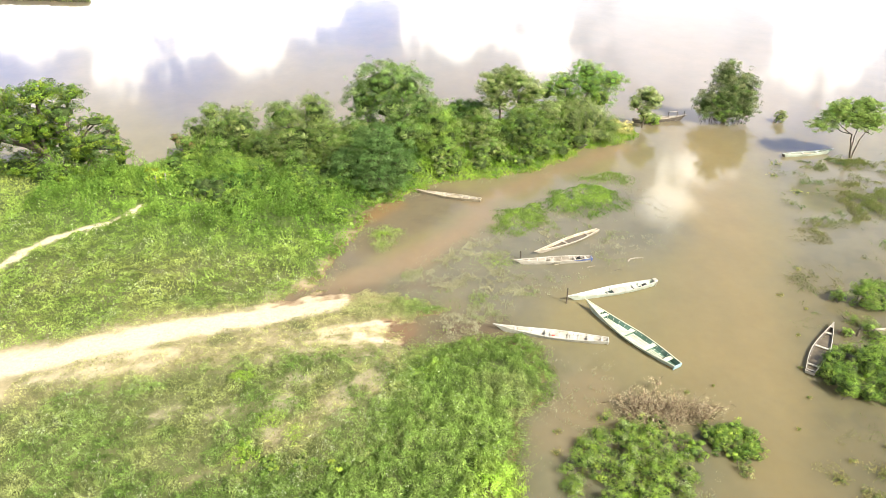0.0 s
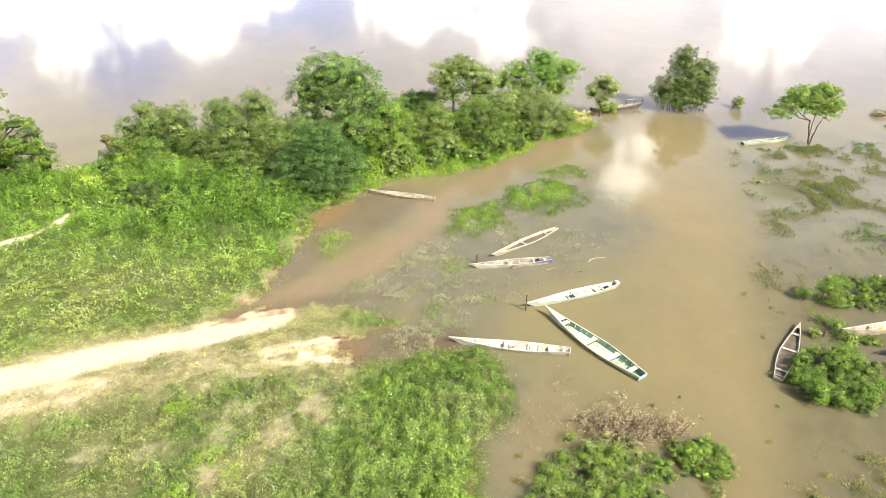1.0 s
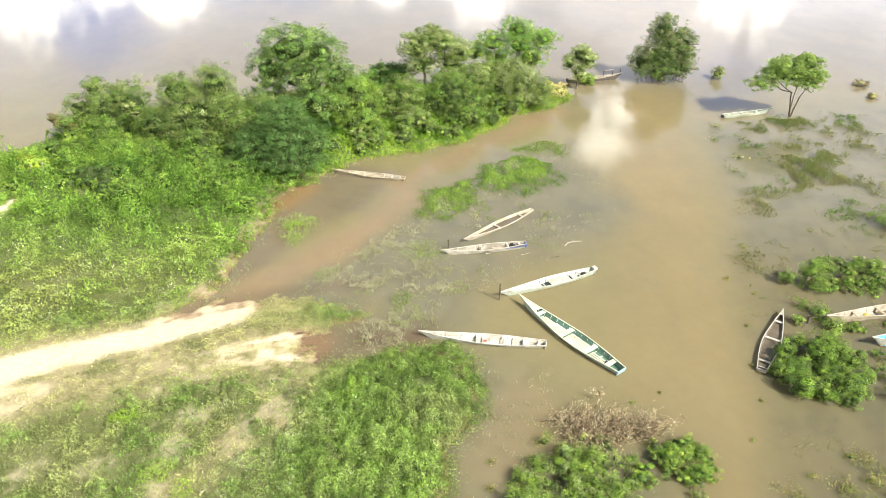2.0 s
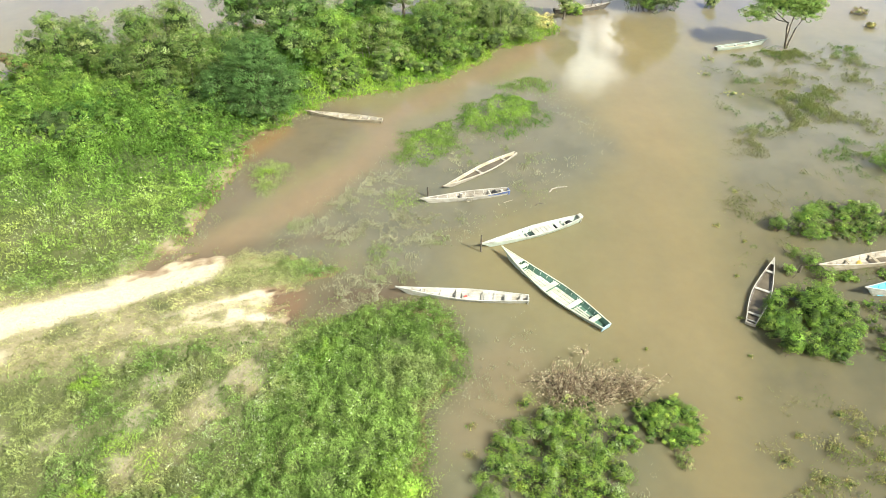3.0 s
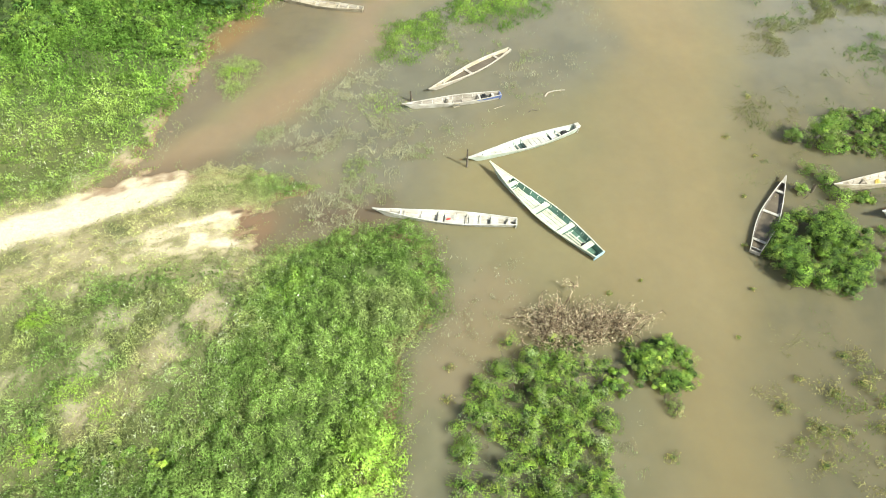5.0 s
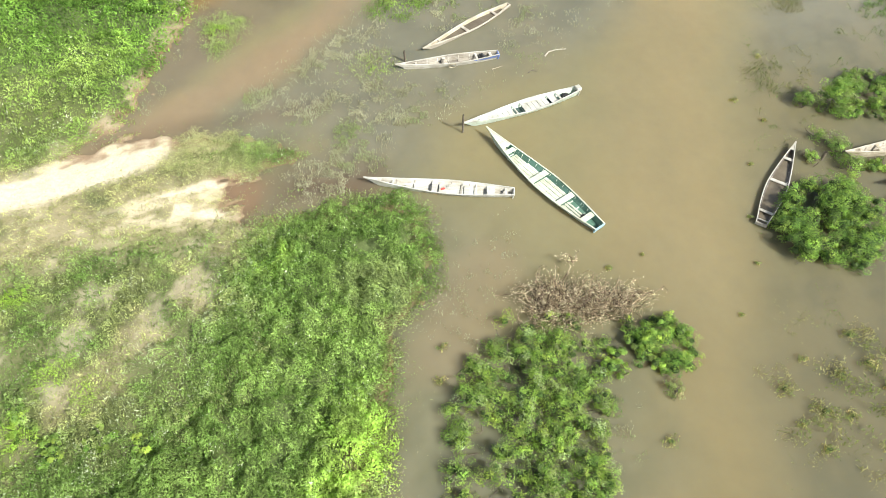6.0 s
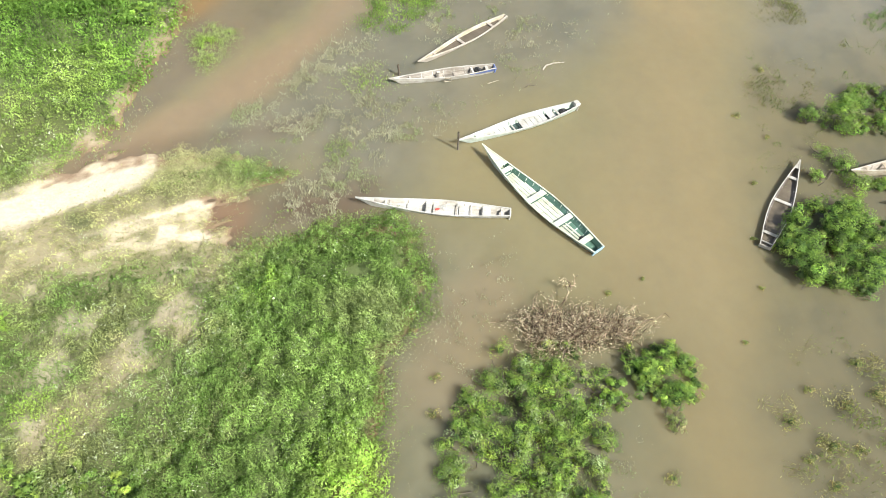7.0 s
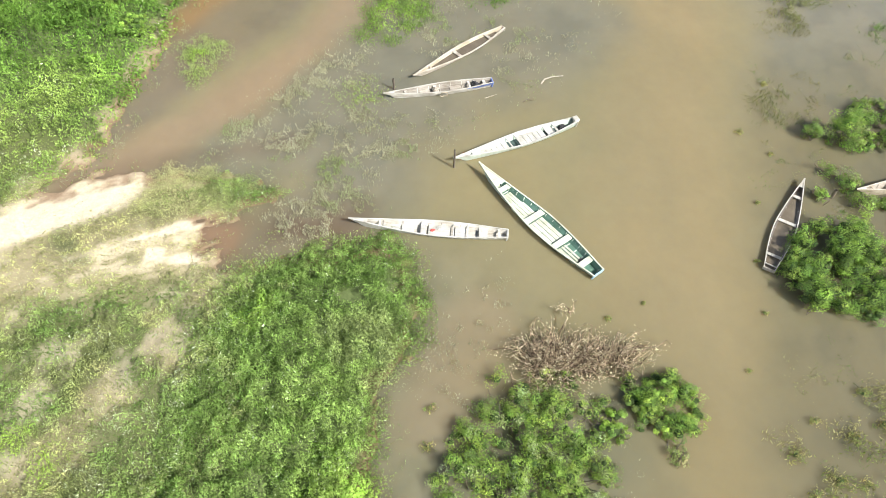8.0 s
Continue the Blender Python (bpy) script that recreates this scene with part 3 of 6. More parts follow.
        for p0, p1 in zip(rows, rows[1:]):
            for i in range(4):
                bm.faces.new((p0[i], p1[i], p1[(i + 1) % 4], p0[(i + 1) % 4]))
        bm.faces.new(rows[0])
        bm.faces.new(rows[-1][::-1])
        bmesh.ops.recalc_face_normals(bm, faces=bm.faces)
        part("bow_deck" if b > 0.5 else "stern_deck", bm, rail, thing)
    for s0, s1, y0, y1, lift in boards:
        w, zt, zb = sec((s0 + s1) / 2)
        half = (w - th) * 0.78
        bm = bmesh.new()
        box(bm, ((s1 - s0) * L - 0.004, half * (y1 - y0) - 0.012, 0.02), Matrix.Translation((along((s0 + s1) / 2), half * (y0 + y1) / 2, max(zb + th, 0.012) + 0.03 + lift)), 0.004)
        part("floorboard", bm, board_mat or inner, thing)
    if flooded:
        level, s0, s1 = flooded
        bm = bmesh.new()
        rows = []
        for k in range(9):
            s = s0 + (s1 - s0) * k / 8
            w, zt, zb = sec(s)
            f = 0.64 + 0.36 * min(1, max(0, (level - zb) / (zt - zb)))
            rows.append([bm.verts.new((along(s), y, level)) for y in ((w - th) * f, -(w - th) * f)])
        for p0, p1 in zip(rows, rows[1:]):
            bm.faces.new((p0[0], p0[1], p1[1], p1[0]))
        part("bilge_water", bm, BILGE, thing, "still brown rain water")
    return thing


def between(bow, stern):
    """Middle, heading and length of a boat from its two ends."""
    dx, dy = bow[0] - stern[0], bow[1] - stern[1]
    return ((bow[0] + stern[0]) / 2, (bow[1] + stern[1]) / 2), math.degrees(math.atan2(dy, dx)), math.hypot(dx, dy)


BILGE, ns, ls, p = material("bilge_water", 0.08, 0.5)
ls.new(ramp(ns, ls, noise_node(ns, ls, 2.0), [(0.3, (0.10, 0.083, 0.058)), (0.7, (0.15, 0.125, 0.088))]), p.inputs["Base Color"])

# green canoe
c, h, L = between((8.28, 36.08), (12.12, 30.32))
green = canoe(c, h, L, 1.14, PALE_GREEN, PALE_INSIDE, MINT, "long green canoe with mint thwarts afloat in muddy water", depth=0.22, bow_rise=0.27, stern=0.48, ribs=13, thwarts=[(0.085, 0.26, 0.05), (0.27, 0.26, 0.05), (0.50, 0.28, 0.05), (0.765, 0.24, 0.05)],
              deck=0.20, boards=[(s0, s1, y0, y1, lift) for s0, s1 in ((0.30, 0.39), (0.392, 0.48), (0.53, 0.635), (0.637, 0.74)) for y0, y1, lift in ((0.62, 1.12, 0.03), (0.14, 0.60, 0.02), (-0.36, 0.12, 0.02), (-0.80, -0.38, 0.02))] + [(0.79, 0.84, -0.5, 1.0, 0.08), (0.12, 0.25, 0.62, 1.05, 0.045), (0.12, 0.25, 0.2, 0.5, 0.04), (0.12, 0.25, -0.2, 0.08, 0.04)],
              board_mat=MINT, transom_mat=PALE_BLUE, thwart_mat=MINT, rail_w=0.055, shade_side=TEAL, floor=TEAL)
# pale canoe tied to a post
c, h, L = between((7.25, 36.5), (12.9, 38.7))
# the dark floor colour shows in the wells between the board groups
pale = canoe(c, h, L, 0.86, PALE_GREEN, PALE_INSIDE, WHITE_PAINT, "pale green canoe with planked white floor moored at a post", depth=0.22, bow_rise=0.13, stern=0.40, stern_rise=0.10, deck=0.10, thwarts=[(0.16, 0.10, 0.05), (0.24, 0.06, 0.05), (0.475, 0.07, 0.05), (0.545, 0.07, 0.05), (0.84, 0.10, 0.07)],
      ribs=0, thwart_mat=WHITE_PAINT, board_mat=WHITE_PAINT, transom_mat=GREY_WOOD, floor=DARK_TEAL, rail_w=0.05,
      boards=[(0.255 + 0.042 * k, 0.253 + 0.042 * (k + 1), -1.12, 1.12, 0.06) for k in range(5)] + [(0.56 + 0.044 * k, 0.558 + 0.044 * (k + 1), -1.12, 1.12, 0.06) for k in range(6)] + [(0.17, 0.235, -1, 1, 0.05), (0.85, 0.90, -1, 1, 0.05)])
bm = bmesh.new()
box(bm, (0.26, 0.30, 0.16), Matrix.Translation((-0.5 * L - 0.08, 0, 0.34)), 0.02)
part("stern_block", bm, WHITE_PAINT, pale)
# white canoe among the weeds
c, h, L = between((2.82, 33.34), (8.92, 32.36))
canoe(c, h, L, 0.80, WHITE_PAINT, PALE_WOOD, WHITE_PAINT, "white plank canoe with many thwarts beside weeds", depth=0.19, bow_rise=0.18, stern=0.52, deck=0.12, thwarts=[(0.04, 0.10, 0.05), (0.14, 0.34, 0.06), (0.24, 0.05, 0.05), (0.33, 0.05, 0.05), (0.52, 0.22, 0.03), (0.80, 0.07, 0.05)],
      ribs=6, rib_mat=OLD_WOOD, thwart_mat=WHITE_PAINT, board_mat=WHITE_PAINT, boards=[(0.35, 0.49, -1, 1, 0.03), (0.58, 0.66, -1, 1, 0.02), (0.67, 0.78, -1, 1, 0.02), (0.25, 0.32, -1, 1, 0.02)])
# cream canoe holding water
c, h, L = between((5.86, 42.15), (10.62, 45.95))
canoe(c, h, L, 0.82, GREY_WOOD, CREAM, RAIL_WOOD, "cream wooden canoe holding brown rain water", depth=0.15, bow_rise=0.13, stern=0.30, deck=0.07, thwarts=[(0.17, 0.16, 0.05), (0.52, 0.18, 0.05), (0.81, 0.10, 0.05)], ribs=5, rib_mat=RAIL_WOOD, flooded=(0.05, 0.06, 0.86), thwart_mat=GREY_WOOD, rail_w=0.07)
# weathered canoe with a blue stern
c, h, L = between((4.43, 40.84), (9.47, 41.66))
worn = canoe(c, h, L, 0.72, PALE_WOOD, OLD_WOOD, PALE_WOOD, "weathered grey canoe with blue painted stern tied to a stake", depth=0.24, bow_rise=0.10, stern=0.50, deck=0.10, thwarts=[(0.06, 0.14, 0.06), (0.20, 0.10, 0.06), (0.52, 0.16, 0.06), (0.80, 0.08, 0.06)], ribs=7, rib_mat=PALE_WOOD, thwart_mat=PALE_WOOD, transom_mat=BLUE_PAINT,
             boards=[(0.56, 0.66, -1, 1, 0.0), (0.27, 0.38, -1, 1, 0.0)], board_mat=GREY_WOOD)
for side in (1, -1):
    bm = bmesh.new()
    rows = []
    for k in range(7):
        s = 0.0 + 0.24 * k / 6
        w, zt, zb = hull_shape(s, L, 0.70, 0.24, 0.50, 0.10, 0.04)
        rake = 0.10 * (1 - s / 0.1) if s < 0.1 else 0.0
        lo = zb + (zt - zb) * (0.5 + 0.3 * k / 6)
        rows.append([bm.verts.new(((s - 0.5) * L - rake, side * (w * (0.80 + 0.2 * 0.6 * k / 6) + 0.012), lo)), bm.verts.new(((s - 0.5) * L - rake, side * (w + 0.007), zt))])
    for a, b in zip(rows, rows[1:]):
        bm.faces.new((a[0], b[0], b[1], a[1]))
    bmesh.ops.solidify(bm, geom=bm.faces[:], thickness=0.006)
    part("painted_strake", bm, BLUE_PAINT, worn, "faded blue paint")
# dark swamped canoe against the bush
c, h, L = between((22.1, 34.68), (18.9, 30.18))
canoe(c, h, L, 0.88, GREY_WOOD, DARK_WOOD, PALE_WOOD, "old dark canoe swamped with grey water beside bushes", depth=0.15, bow_rise=0.12, stern=0.50, deck=0.10, thwarts=[(0.03, 0.06, 0.04), (0.13, 0.14, 0.04), (0.50, 0.16, 0.04), (0.79, 0.16, 0.04)], ribs=6, rib_mat=GREY_WOOD, flooded=(0.06, 0.02, 0.90), thwart_mat=PALE_WOOD, rail_w=0.04)
# cream canoe running in among the bushes
c, h, L = between((23.9, 33.75), (30.0, 34.75))
canoe(c, h, L, 0.86, CREAM, GREY_WOOD, RAIL_WOOD, "cream plank canoe nosing into green bushes", depth=0.33, bow_rise=0.16, stern=0.5, deck=0.08, thwarts=[(0.2, 0.18, 0.06), (0.45, 0.18, 0.06), (0.70, 0.16, 0.06), (0.86, 0.08, 0.06)], ribs=9, rib_mat=GREY_WOOD, thwart_mat=CREAM, flooded=(0.05, 0.1, 0.9), boards=[(0.50, 0.66, -1, 1, 0.06)], board_mat=GREY_WOOD)
# blue boat
c, h, L = between((25.2, 31.85), (30.1, 32.35))
canoe(c, h, L, 1.15, WHITE_PAINT, SKY_PAINT, WHITE_PAINT, "white boat with bright blue inside among bushes", depth=0.36, bow_rise=0.2, stern=0.6, deck=0.0, thwarts=[(0.3, 0.2, 0.06), (0.62, 0.2, 0.06)], ribs=8, rib_mat=SKY_PAINT, thwart_mat=SKY_PAINT, boards=[(0.35, 0.6, -1, 1, 0.02), (0.64, 0.85, -0.9, 0.9, 0.03)], board_mat=SKY_PAINT, name="rowing_boat")
# canoe at the far bank of the inlet
c, h, L = between((-2.55, 51.95), (2.45, 50.6))
canoe(c, h, L, 0.72, CREAM, GREY_WOOD, CREAM, "sun-bleached plank canoe drawn to the grassy bank", depth=0.20, bow_rise=0.10, stern=0.5, deck=0.12, thwarts=[(0.05, 0.12, 0.04), (0.16, 0.12, 0.04), (0.27, 0.12, 0.04), (0.42, 0.16, 0.04), (0.56, 0.14, 0.03), (0.76, 0.10, 0.04)], thwart_mat=CREAM, ribs=8, rib_mat=CREAM, boards=[(0.3, 0.5, -1, 1, 0.08), (0.58, 0.74, -1, 1, 0.08)], board_mat=CREAM)
# canoe under the lone tree
c, h, L = between((35.1, 63.75), (30.2, 62.45))
canoe(c, h, L, 0.66, PALE_GREEN, GREEN_GREY, PALE_GREEN, "pale canoe afloat beside a lone tree", depth=0.22, bow_rise=0.22, stern=0.5, deck=0.10, thwarts=[(0.12, 0.2, 0.05), (0.4, 0.2, 0.05), (0.68, 0.2, 0.05)], thwart_mat=WHITE_PAINT, ribs=7, rib_mat=GREY_WOOD, boards=[(0.15, 0.37, -1, 1, 0.05), (0.44, 0.64, -1, 1, 0.05)], board_mat=CREAM, transom_mat=DARK_WOOD)
# dark canoe by the small tree, with hoops
c, h, L = between((24.1, 72.7), (18.55, 71.4))
dark = canoe(c, h, L, 0.85, DARK_WOOD, GREY_WOOD, GREY_WOOD, "dark brown canoe with upright posts by a small tree", depth=0.34, bow_rise=0.24, stern=0.5, deck=0.10, thwarts=[(0.2, 0.2, 0.05), (0.5, 0.2, 0.05), (0.75, 0.2, 0.05)], thwart_mat=GREY_WOOD, ribs=7)
for s in (0.66, 0.83, 0.97):
    bm = bmesh.new()
    box(bm, (0.07, 0.07, 0.62), Matrix.Translation(((s - 0.5) * L, 0.12, 0.62)), 0.01)
    part("upright_post", bm, DARK_WOOD, dark)
bm = bmesh.new()
box(bm, (1.0, 0.06, 0.06), Matrix.Translation((0.25 * L, 0.12, 0.92)), 0.01)
part("cross_bar", bm, GREY_WOOD, dark)
# old canoe half under the branches
c, h, L = between((12.5, 62.75), (8.6, 64.3))
canoe((c[0], c[1], 0.12), h, L, 0.75, DARK_WOOD, DARK_WOOD, GREY_WOOD, "old brown canoe drawn up under hanging branches", depth=0.28, bow_rise=0.12, stern=0.5, deck=0.08, thwarts=[(0.45, 0.15, 0.05), (0.75, 0.12, 0.05)], ribs=6)

# things lying in the boats


def bundle(place, size, mat, name, label, category, seed):
    rng = np.random.default_rng(seed)
    bm = bmesh.new()
    bmesh.ops.create_icosphere(bm, subdivisions=3, radius=1.0)
    for v in bm.verts:
        k = 1 + 0.45 * noise.noise(v.co * 2.2 + Vector((seed, 0, 0)))
        v.co = Vector((v.co.x * size[0] * k, v.co.y * size[1] * k, max(v.co.z, -0.3) * size[2] * k))
    ob = part(name, bm, mat)
    ob.matrix_world = pose(place[0], place[1], place[2] + size[2] * 0.28, 0, 0, rng.uniform(0, 180))
    return tagged(ob, label, category)


bundle((6.1, 32.78, 0.07), (0.10, 0.055, 0.05), RED_CLOTH, "cloth", "crumpled red cloth lying in the white canoe", "cloth", 3)
bundle((6.4, 32.86, 0.07), (0.15, 0.12, 0.05), WHITE_PAINT, "cloth", "crumpled white cloth lying in the white canoe", "cloth", 4)
bundle((8.75, 41.55, 0.02), (0.22, 0.16, 0.22), RUBBER, "fuel_can_bag", "black bag in the stern of the weathered canoe", "bag", 5)
bundle((6.85, 41.22, 0.04), (0.14, 0.16, 0.20), GREY_WOOD, "sack", "grey sack in the weathered canoe", "sack", 6)
bundle((26.4, 34.16, 0.11), (0.28, 0.12, 0.05), wood_material("yellow_rope", (0.45, 0.33, 0.08), (0.6, 0.48, 0.14)), "rope", "yellow coiled rope lying in the cream canoe", "rope", 8)
bundle((11.7, 30.95, 0.03), (0.16, 0.12, 0.10), RUBBER, "bag", "dark bag in the stern of the green canoe", "bag", 9)
bundle((12.35, 38.5, 0.03), (0.20, 0.16, 0.14), RUBBER, "bag", "black bag in the stern of the pale canoe", "bag", 10)

# a ring of rope hanging on the weathered canoe
ring = np.linspace(0, 2 * np.pi, 25)
v, q = tubes([(np.column_stack([0.17 * np.cos(ring), 0.02 * np.sin(ring * 3), 0.15 * np.sin(ring)]), np.full(25, 0.022))])
ob = array_mesh("rope_ring", v, q, CREAM, smooth=True)
ob.matrix_world = pose(7.22, 40.86, 0.17, 14, 0, 9)
tagged(ob, "pale rope ring hung on the weathered canoe's side", "rope")


def stake(x, y, top, r, mat, label, lean=(0.0, 0.0)):
    v, q = tubes([(curve_points((0, 0, -0.6), (lean[0], lean[1], top), (0.02, 0.01, 0), 7), np.linspace(r * 1.15, r, 7))], 8)
    ob = array_mesh("mooring_stake", v, q, mat, smooth=True)
    ob.location = (x, y, 0)
    return tagged(ob, label, "stake", "mooring stakes")


stake(7.25, 36.28, 1.02, 0.042, BARK, "rough wooden mooring stake standing in the water")
stake(4.95, 41.5, 0.62, 0.05, BARK, "short wooden mooring stake beside the weathered canoe", (-0.05, 0.0))
stake(22.95, 33.72, 0.42, 0.075, BARK, "thick sawn stake stump standing in shallow water", (0.1, 0.1))


def stick(name, pts, r, mat, label):
    v, q = tubes([(np.array(pts, float), np.linspace(r, r * 0.5, len(pts)))], 6)
    return tagged(array_mesh(name, v, q, mat, smooth=True), label, "driftwood")


stick("driftwood", [(11.93, 41.66, 0.0), (12.15, 41.95, 0.05), (12.55, 42.1, 0.06), (13.1, 42.2, 0.02)], 0.045, PALE_BARK, "pale curved driftwood branch floating in the water")
stick("driftwood", [(10.85, 40.35, 0.0), (11.05, 40.5, 0.05), (11.35, 40.48, 0.01)], 0.028, BARK, "small dark floating twig")
stick("driftwood", [(9.15, 40.72, 0.01), (9.7, 40.95, 0.02)], 0.022, CREAM, "thin pale paddle stick floating by the weathered canoe")

# ---- plants ----
DEEP, LUSH, FRESH, LIME = (0.064, 0.103, 0.042), (0.108, 0.170, 0.049), (0.170, 0.246, 0.064), (0.225, 0.295, 0.072)
OLIVE, SAGE, STRAW, BROWN = (0.12, 0.155, 0.06), (0.19, 0.22, 0.12), (0.42, 0.36, 0.20), (0.17, 0.12, 0.075)


def leaves(name, P, N, size, aspect, tint, mat=LEAF, parent=None, rng=None, along=None):
    """Many small pointed leaves: places, normals, lengths, width over length and colours."""
    n = len(P)
    N = N / (np.linalg.norm(N, axis=1)[:, None] + 1e-9)
    A = rng.normal(0, 1, (n, 3)) if along is None else along
    A = A - N * np.sum(A * N, axis=1)[:, None]
    A /= np.linalg.norm(A, axis=1)[:, None] + 1e-9
    B = np.cross(N, A)
    s = np.broadcast_to(np.asarray(size, float), (n,))[:, None]
    w = s * np.broadcast_to(np.asarray(aspect, float), (n,))[:, None]
    V = np.stack([P - A * s * 0.5 - B * w * 0.25, P - A * s * 0.05 + B * w * 0.75, P + A * s * 0.5 - N * s * 0.1], 1).reshape(-1, 3)
    return array_mesh(name, V, np.arange(n * 3).reshape(n, 3), mat, np.repeat(np.clip(tint, 0.004, 0.9), 3, axis=0), parent=parent)


def pick(rng, n, palette):
    """Colours drawn from (weight, colour) pairs, each varied a little."""
    w = np.array([a for a, _ in palette], float)
    idx = rng.choice(len(palette), n, p=w / w.sum())
    return np.array([c for _, c in palette])[idx] * rng.uniform(0.8, 1.2, (n, 1)) * rng.uniform(0.93, 1.07, (n, 3))


def crown(rng, lobes, n, leaf, palette, droop=0.0, clump=0.32, shell=0.55):
    """Leaf places, normals and colours of a crown made of lobes (x, y, z, rx, ry, rz)."""
    lobes = np.array(lobes, float)
    wt = (lobes[:, 3] * lobes[:, 4] * lobes[:, 5]) ** (2 / 3)
    nc = max(30, n // 42)
    li = rng.choice(len(lobes), nc, p=wt / wt.sum())
    d = rng.normal(0, 1, (nc, 3))
    d[:, 2] = d[:, 2] + 0.35
    d /= np.linalg.norm(d, axis=1)[:, None]
    rad = rng.uniform(shell, 1.0, nc) ** 0.7 * (0.78 + 0.3 * rng.random(nc) + 0.22 * (rng.random(nc) < 0.12))
    C = lobes[li, :3] + d * lobes[li, 3:6] * rad[:, None]
    # each clump is a small leafy dome, uneven in size
    ci = rng.integers(0, nc, n)
    spread_r = (clump * np.mean(lobes[:, 3:6]) ** 0.5 * rng.uniform(0.65, 1.35, nc))[ci][:, None]
    off = rng.normal(0, 1, (n, 3)) + 0.5 * d[ci]
    off *= rng.random((n, 1)) ** 0.3 / np.linalg.norm(off, axis=1)[:, None]
    P = C[ci] + off * spread_r * np.array([0.9, 0.9, 0.55])
    P[:, 2] -= droop * np.abs(rng.normal(0, 1, n)) * spread_r[:, 0]
    N = d[ci] * 0.5 + off * 0.9 + np.array([0, 0, 0.3]) + rng.normal(0, 0.3, (n, 3))
    tone = 0.66 + 0.62 * rng.random(nc)
    T = pick(rng, nc, palette)[ci] * tone[ci][:, None] * rng.uniform(0.78, 1.22, (n, 1))
    return P, N, T, C


ball = bmesh.new()
bmesh.ops.create_icosphere(ball, subdivisions=2, radius=1.0)
BALL_VERTS = [v.co.copy() for v in ball.verts]
BALL_FACES = [[v.index for v in f.verts] for f in ball.faces]
ball.free()


def plant(name, base, lobes, n, leaf, palette, label, category, seed, trunks=(), bark=BARK, droop=0.0, clump=0.32, aspect=0.5, twigs=0, shell=0.55, limb_r=0.04, group="", core=0.48):
    """A tree or shrub: trunks as (foot, fork, radius), limbs to the lobes and a leafy crown. Places are relative to base."""
    rng = np.random.default_rng(seed)
    n, leaf = (int(n * 2.6), leaf * 0.70) if leaf > 0.14 else (int(n * 1.3), leaf * 0.92)
    thing = empty(name, Matrix.Translation(base))
    tagged(thing, label, category, group)
    forks = []
    for foot, fork, r in trunks:
        mid = (rng.normal(0, 0.12), rng.normal(0, 0.12), 0)
        pts = curve_points((foot[0], foot[1], foot[2] - 0.4), fork, mid, 9, 0.03, rng)
        v, q = tubes([(pts, np.linspace(r * 1.25, r * 0.7, 9))], 8)
        array_mesh("trunk", v, q, bark, parent=thing, smooth=True)
        forks.append((np.array(fork, float), r))
    P, N, T, C = crown(rng, lobes, n, leaf, palette, droop, clump, shell)
    # solid core in each lobe: dense leaves with their shade put into the colour
    V, F = [], []
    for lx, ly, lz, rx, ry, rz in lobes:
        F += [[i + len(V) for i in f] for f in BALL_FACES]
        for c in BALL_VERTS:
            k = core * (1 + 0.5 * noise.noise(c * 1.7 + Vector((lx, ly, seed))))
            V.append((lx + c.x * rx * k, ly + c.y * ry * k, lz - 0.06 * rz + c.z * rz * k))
    me = bpy.data.meshes.new("shaded_core")
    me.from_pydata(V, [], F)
    me.materials.append(INNER_SHADE)
    new("shaded_core", me).parent = thing
    if forks:
        for lx, ly, lz, rx, ry, rz in lobes:
            f, r = min(forks, key=lambda k: np.linalg.norm(k[0] - np.array((lx, ly, lz))))
            tip = np.array((lx, ly, lz + rz * 0.25))
            paths = [(curve_points(f, tip, (rng.normal(0, 0.15), rng.normal(0, 0.15), -0.12), 7, 0.05, rng), np.linspace(r * 0.65, r * 0.2, 7))]
            for _ in range(4):
                end = tip + rng.normal(0, 0.5, 3) * np.array((rx, ry, rz * 0.7)) + (0, 0, 0.1)
                start = f + (tip - f) * rng.uniform(0.4, 0.9)
                paths.append((curve_points(start, end, rng.normal(0, 0.1, 3), 5), np.linspace(r * 0.28, r * 0.08, 5)))
            v, q = tubes(paths, 5)
            array_mesh("limb", v, q, bark, parent=thing, smooth=True)
    if twigs > 0 or (twigs == 0 and not trunks):
        paths = []
        for _ in range(twigs or 14):
            e = C[rng.integers(0, len(C))] + rng.normal(0, 0.1, 3)
            s = e * np.array([0.8, 0.8, 0.0]) + rng.normal(0, 0.08, 3) * (1, 1, 0)
            paths.append((curve_points(s, e, rng.normal(0, 0.2, 3), 5), np.linspace(limb_r * 0.5, limb_r * 0.12, 5)))
        v, q = tubes(paths, 4)
        tagged(array_mesh("brushwood", v, q, bark, parent=thing), kind="stuff")
    leaves("crown", P, N, leaf * rng.uniform(0.6, 1.3, n), aspect, T, parent=thing, rng=rng)
    return thing


def clumps(poly, n, r0, r1, z0, z1, seed, origin):
    """Lobes strewn inside an outline, taller in the middle."""
    rng = np.random.default_rng(seed)
    xs, ys = np.array([a for a, _ in poly]), np.array([b for _, b in poly])
    out = []
    while len(out) < n:
        x, y = rng.uniform(xs.min(), xs.max()), rng.uniform(ys.min(), ys.max())
        d = float(outline(poly, np.array([x]), np.array([y]))[0])
        if d < 0.12 or fbm(np.array([x]), np.array([y]), 1.2, seed)[0] < 0.27:
            continue
        r = min(rng.uniform(r0, r1), d + 0.15)
        h = rng.uniform(z0, z1) * min(1.0, 0.45 + d * 0.7)
        out.append((x - origin[0], y - origin[1], h * 0.55, r, r * rng.uniform(0.8, 1.1), h * 0.5))
    return out


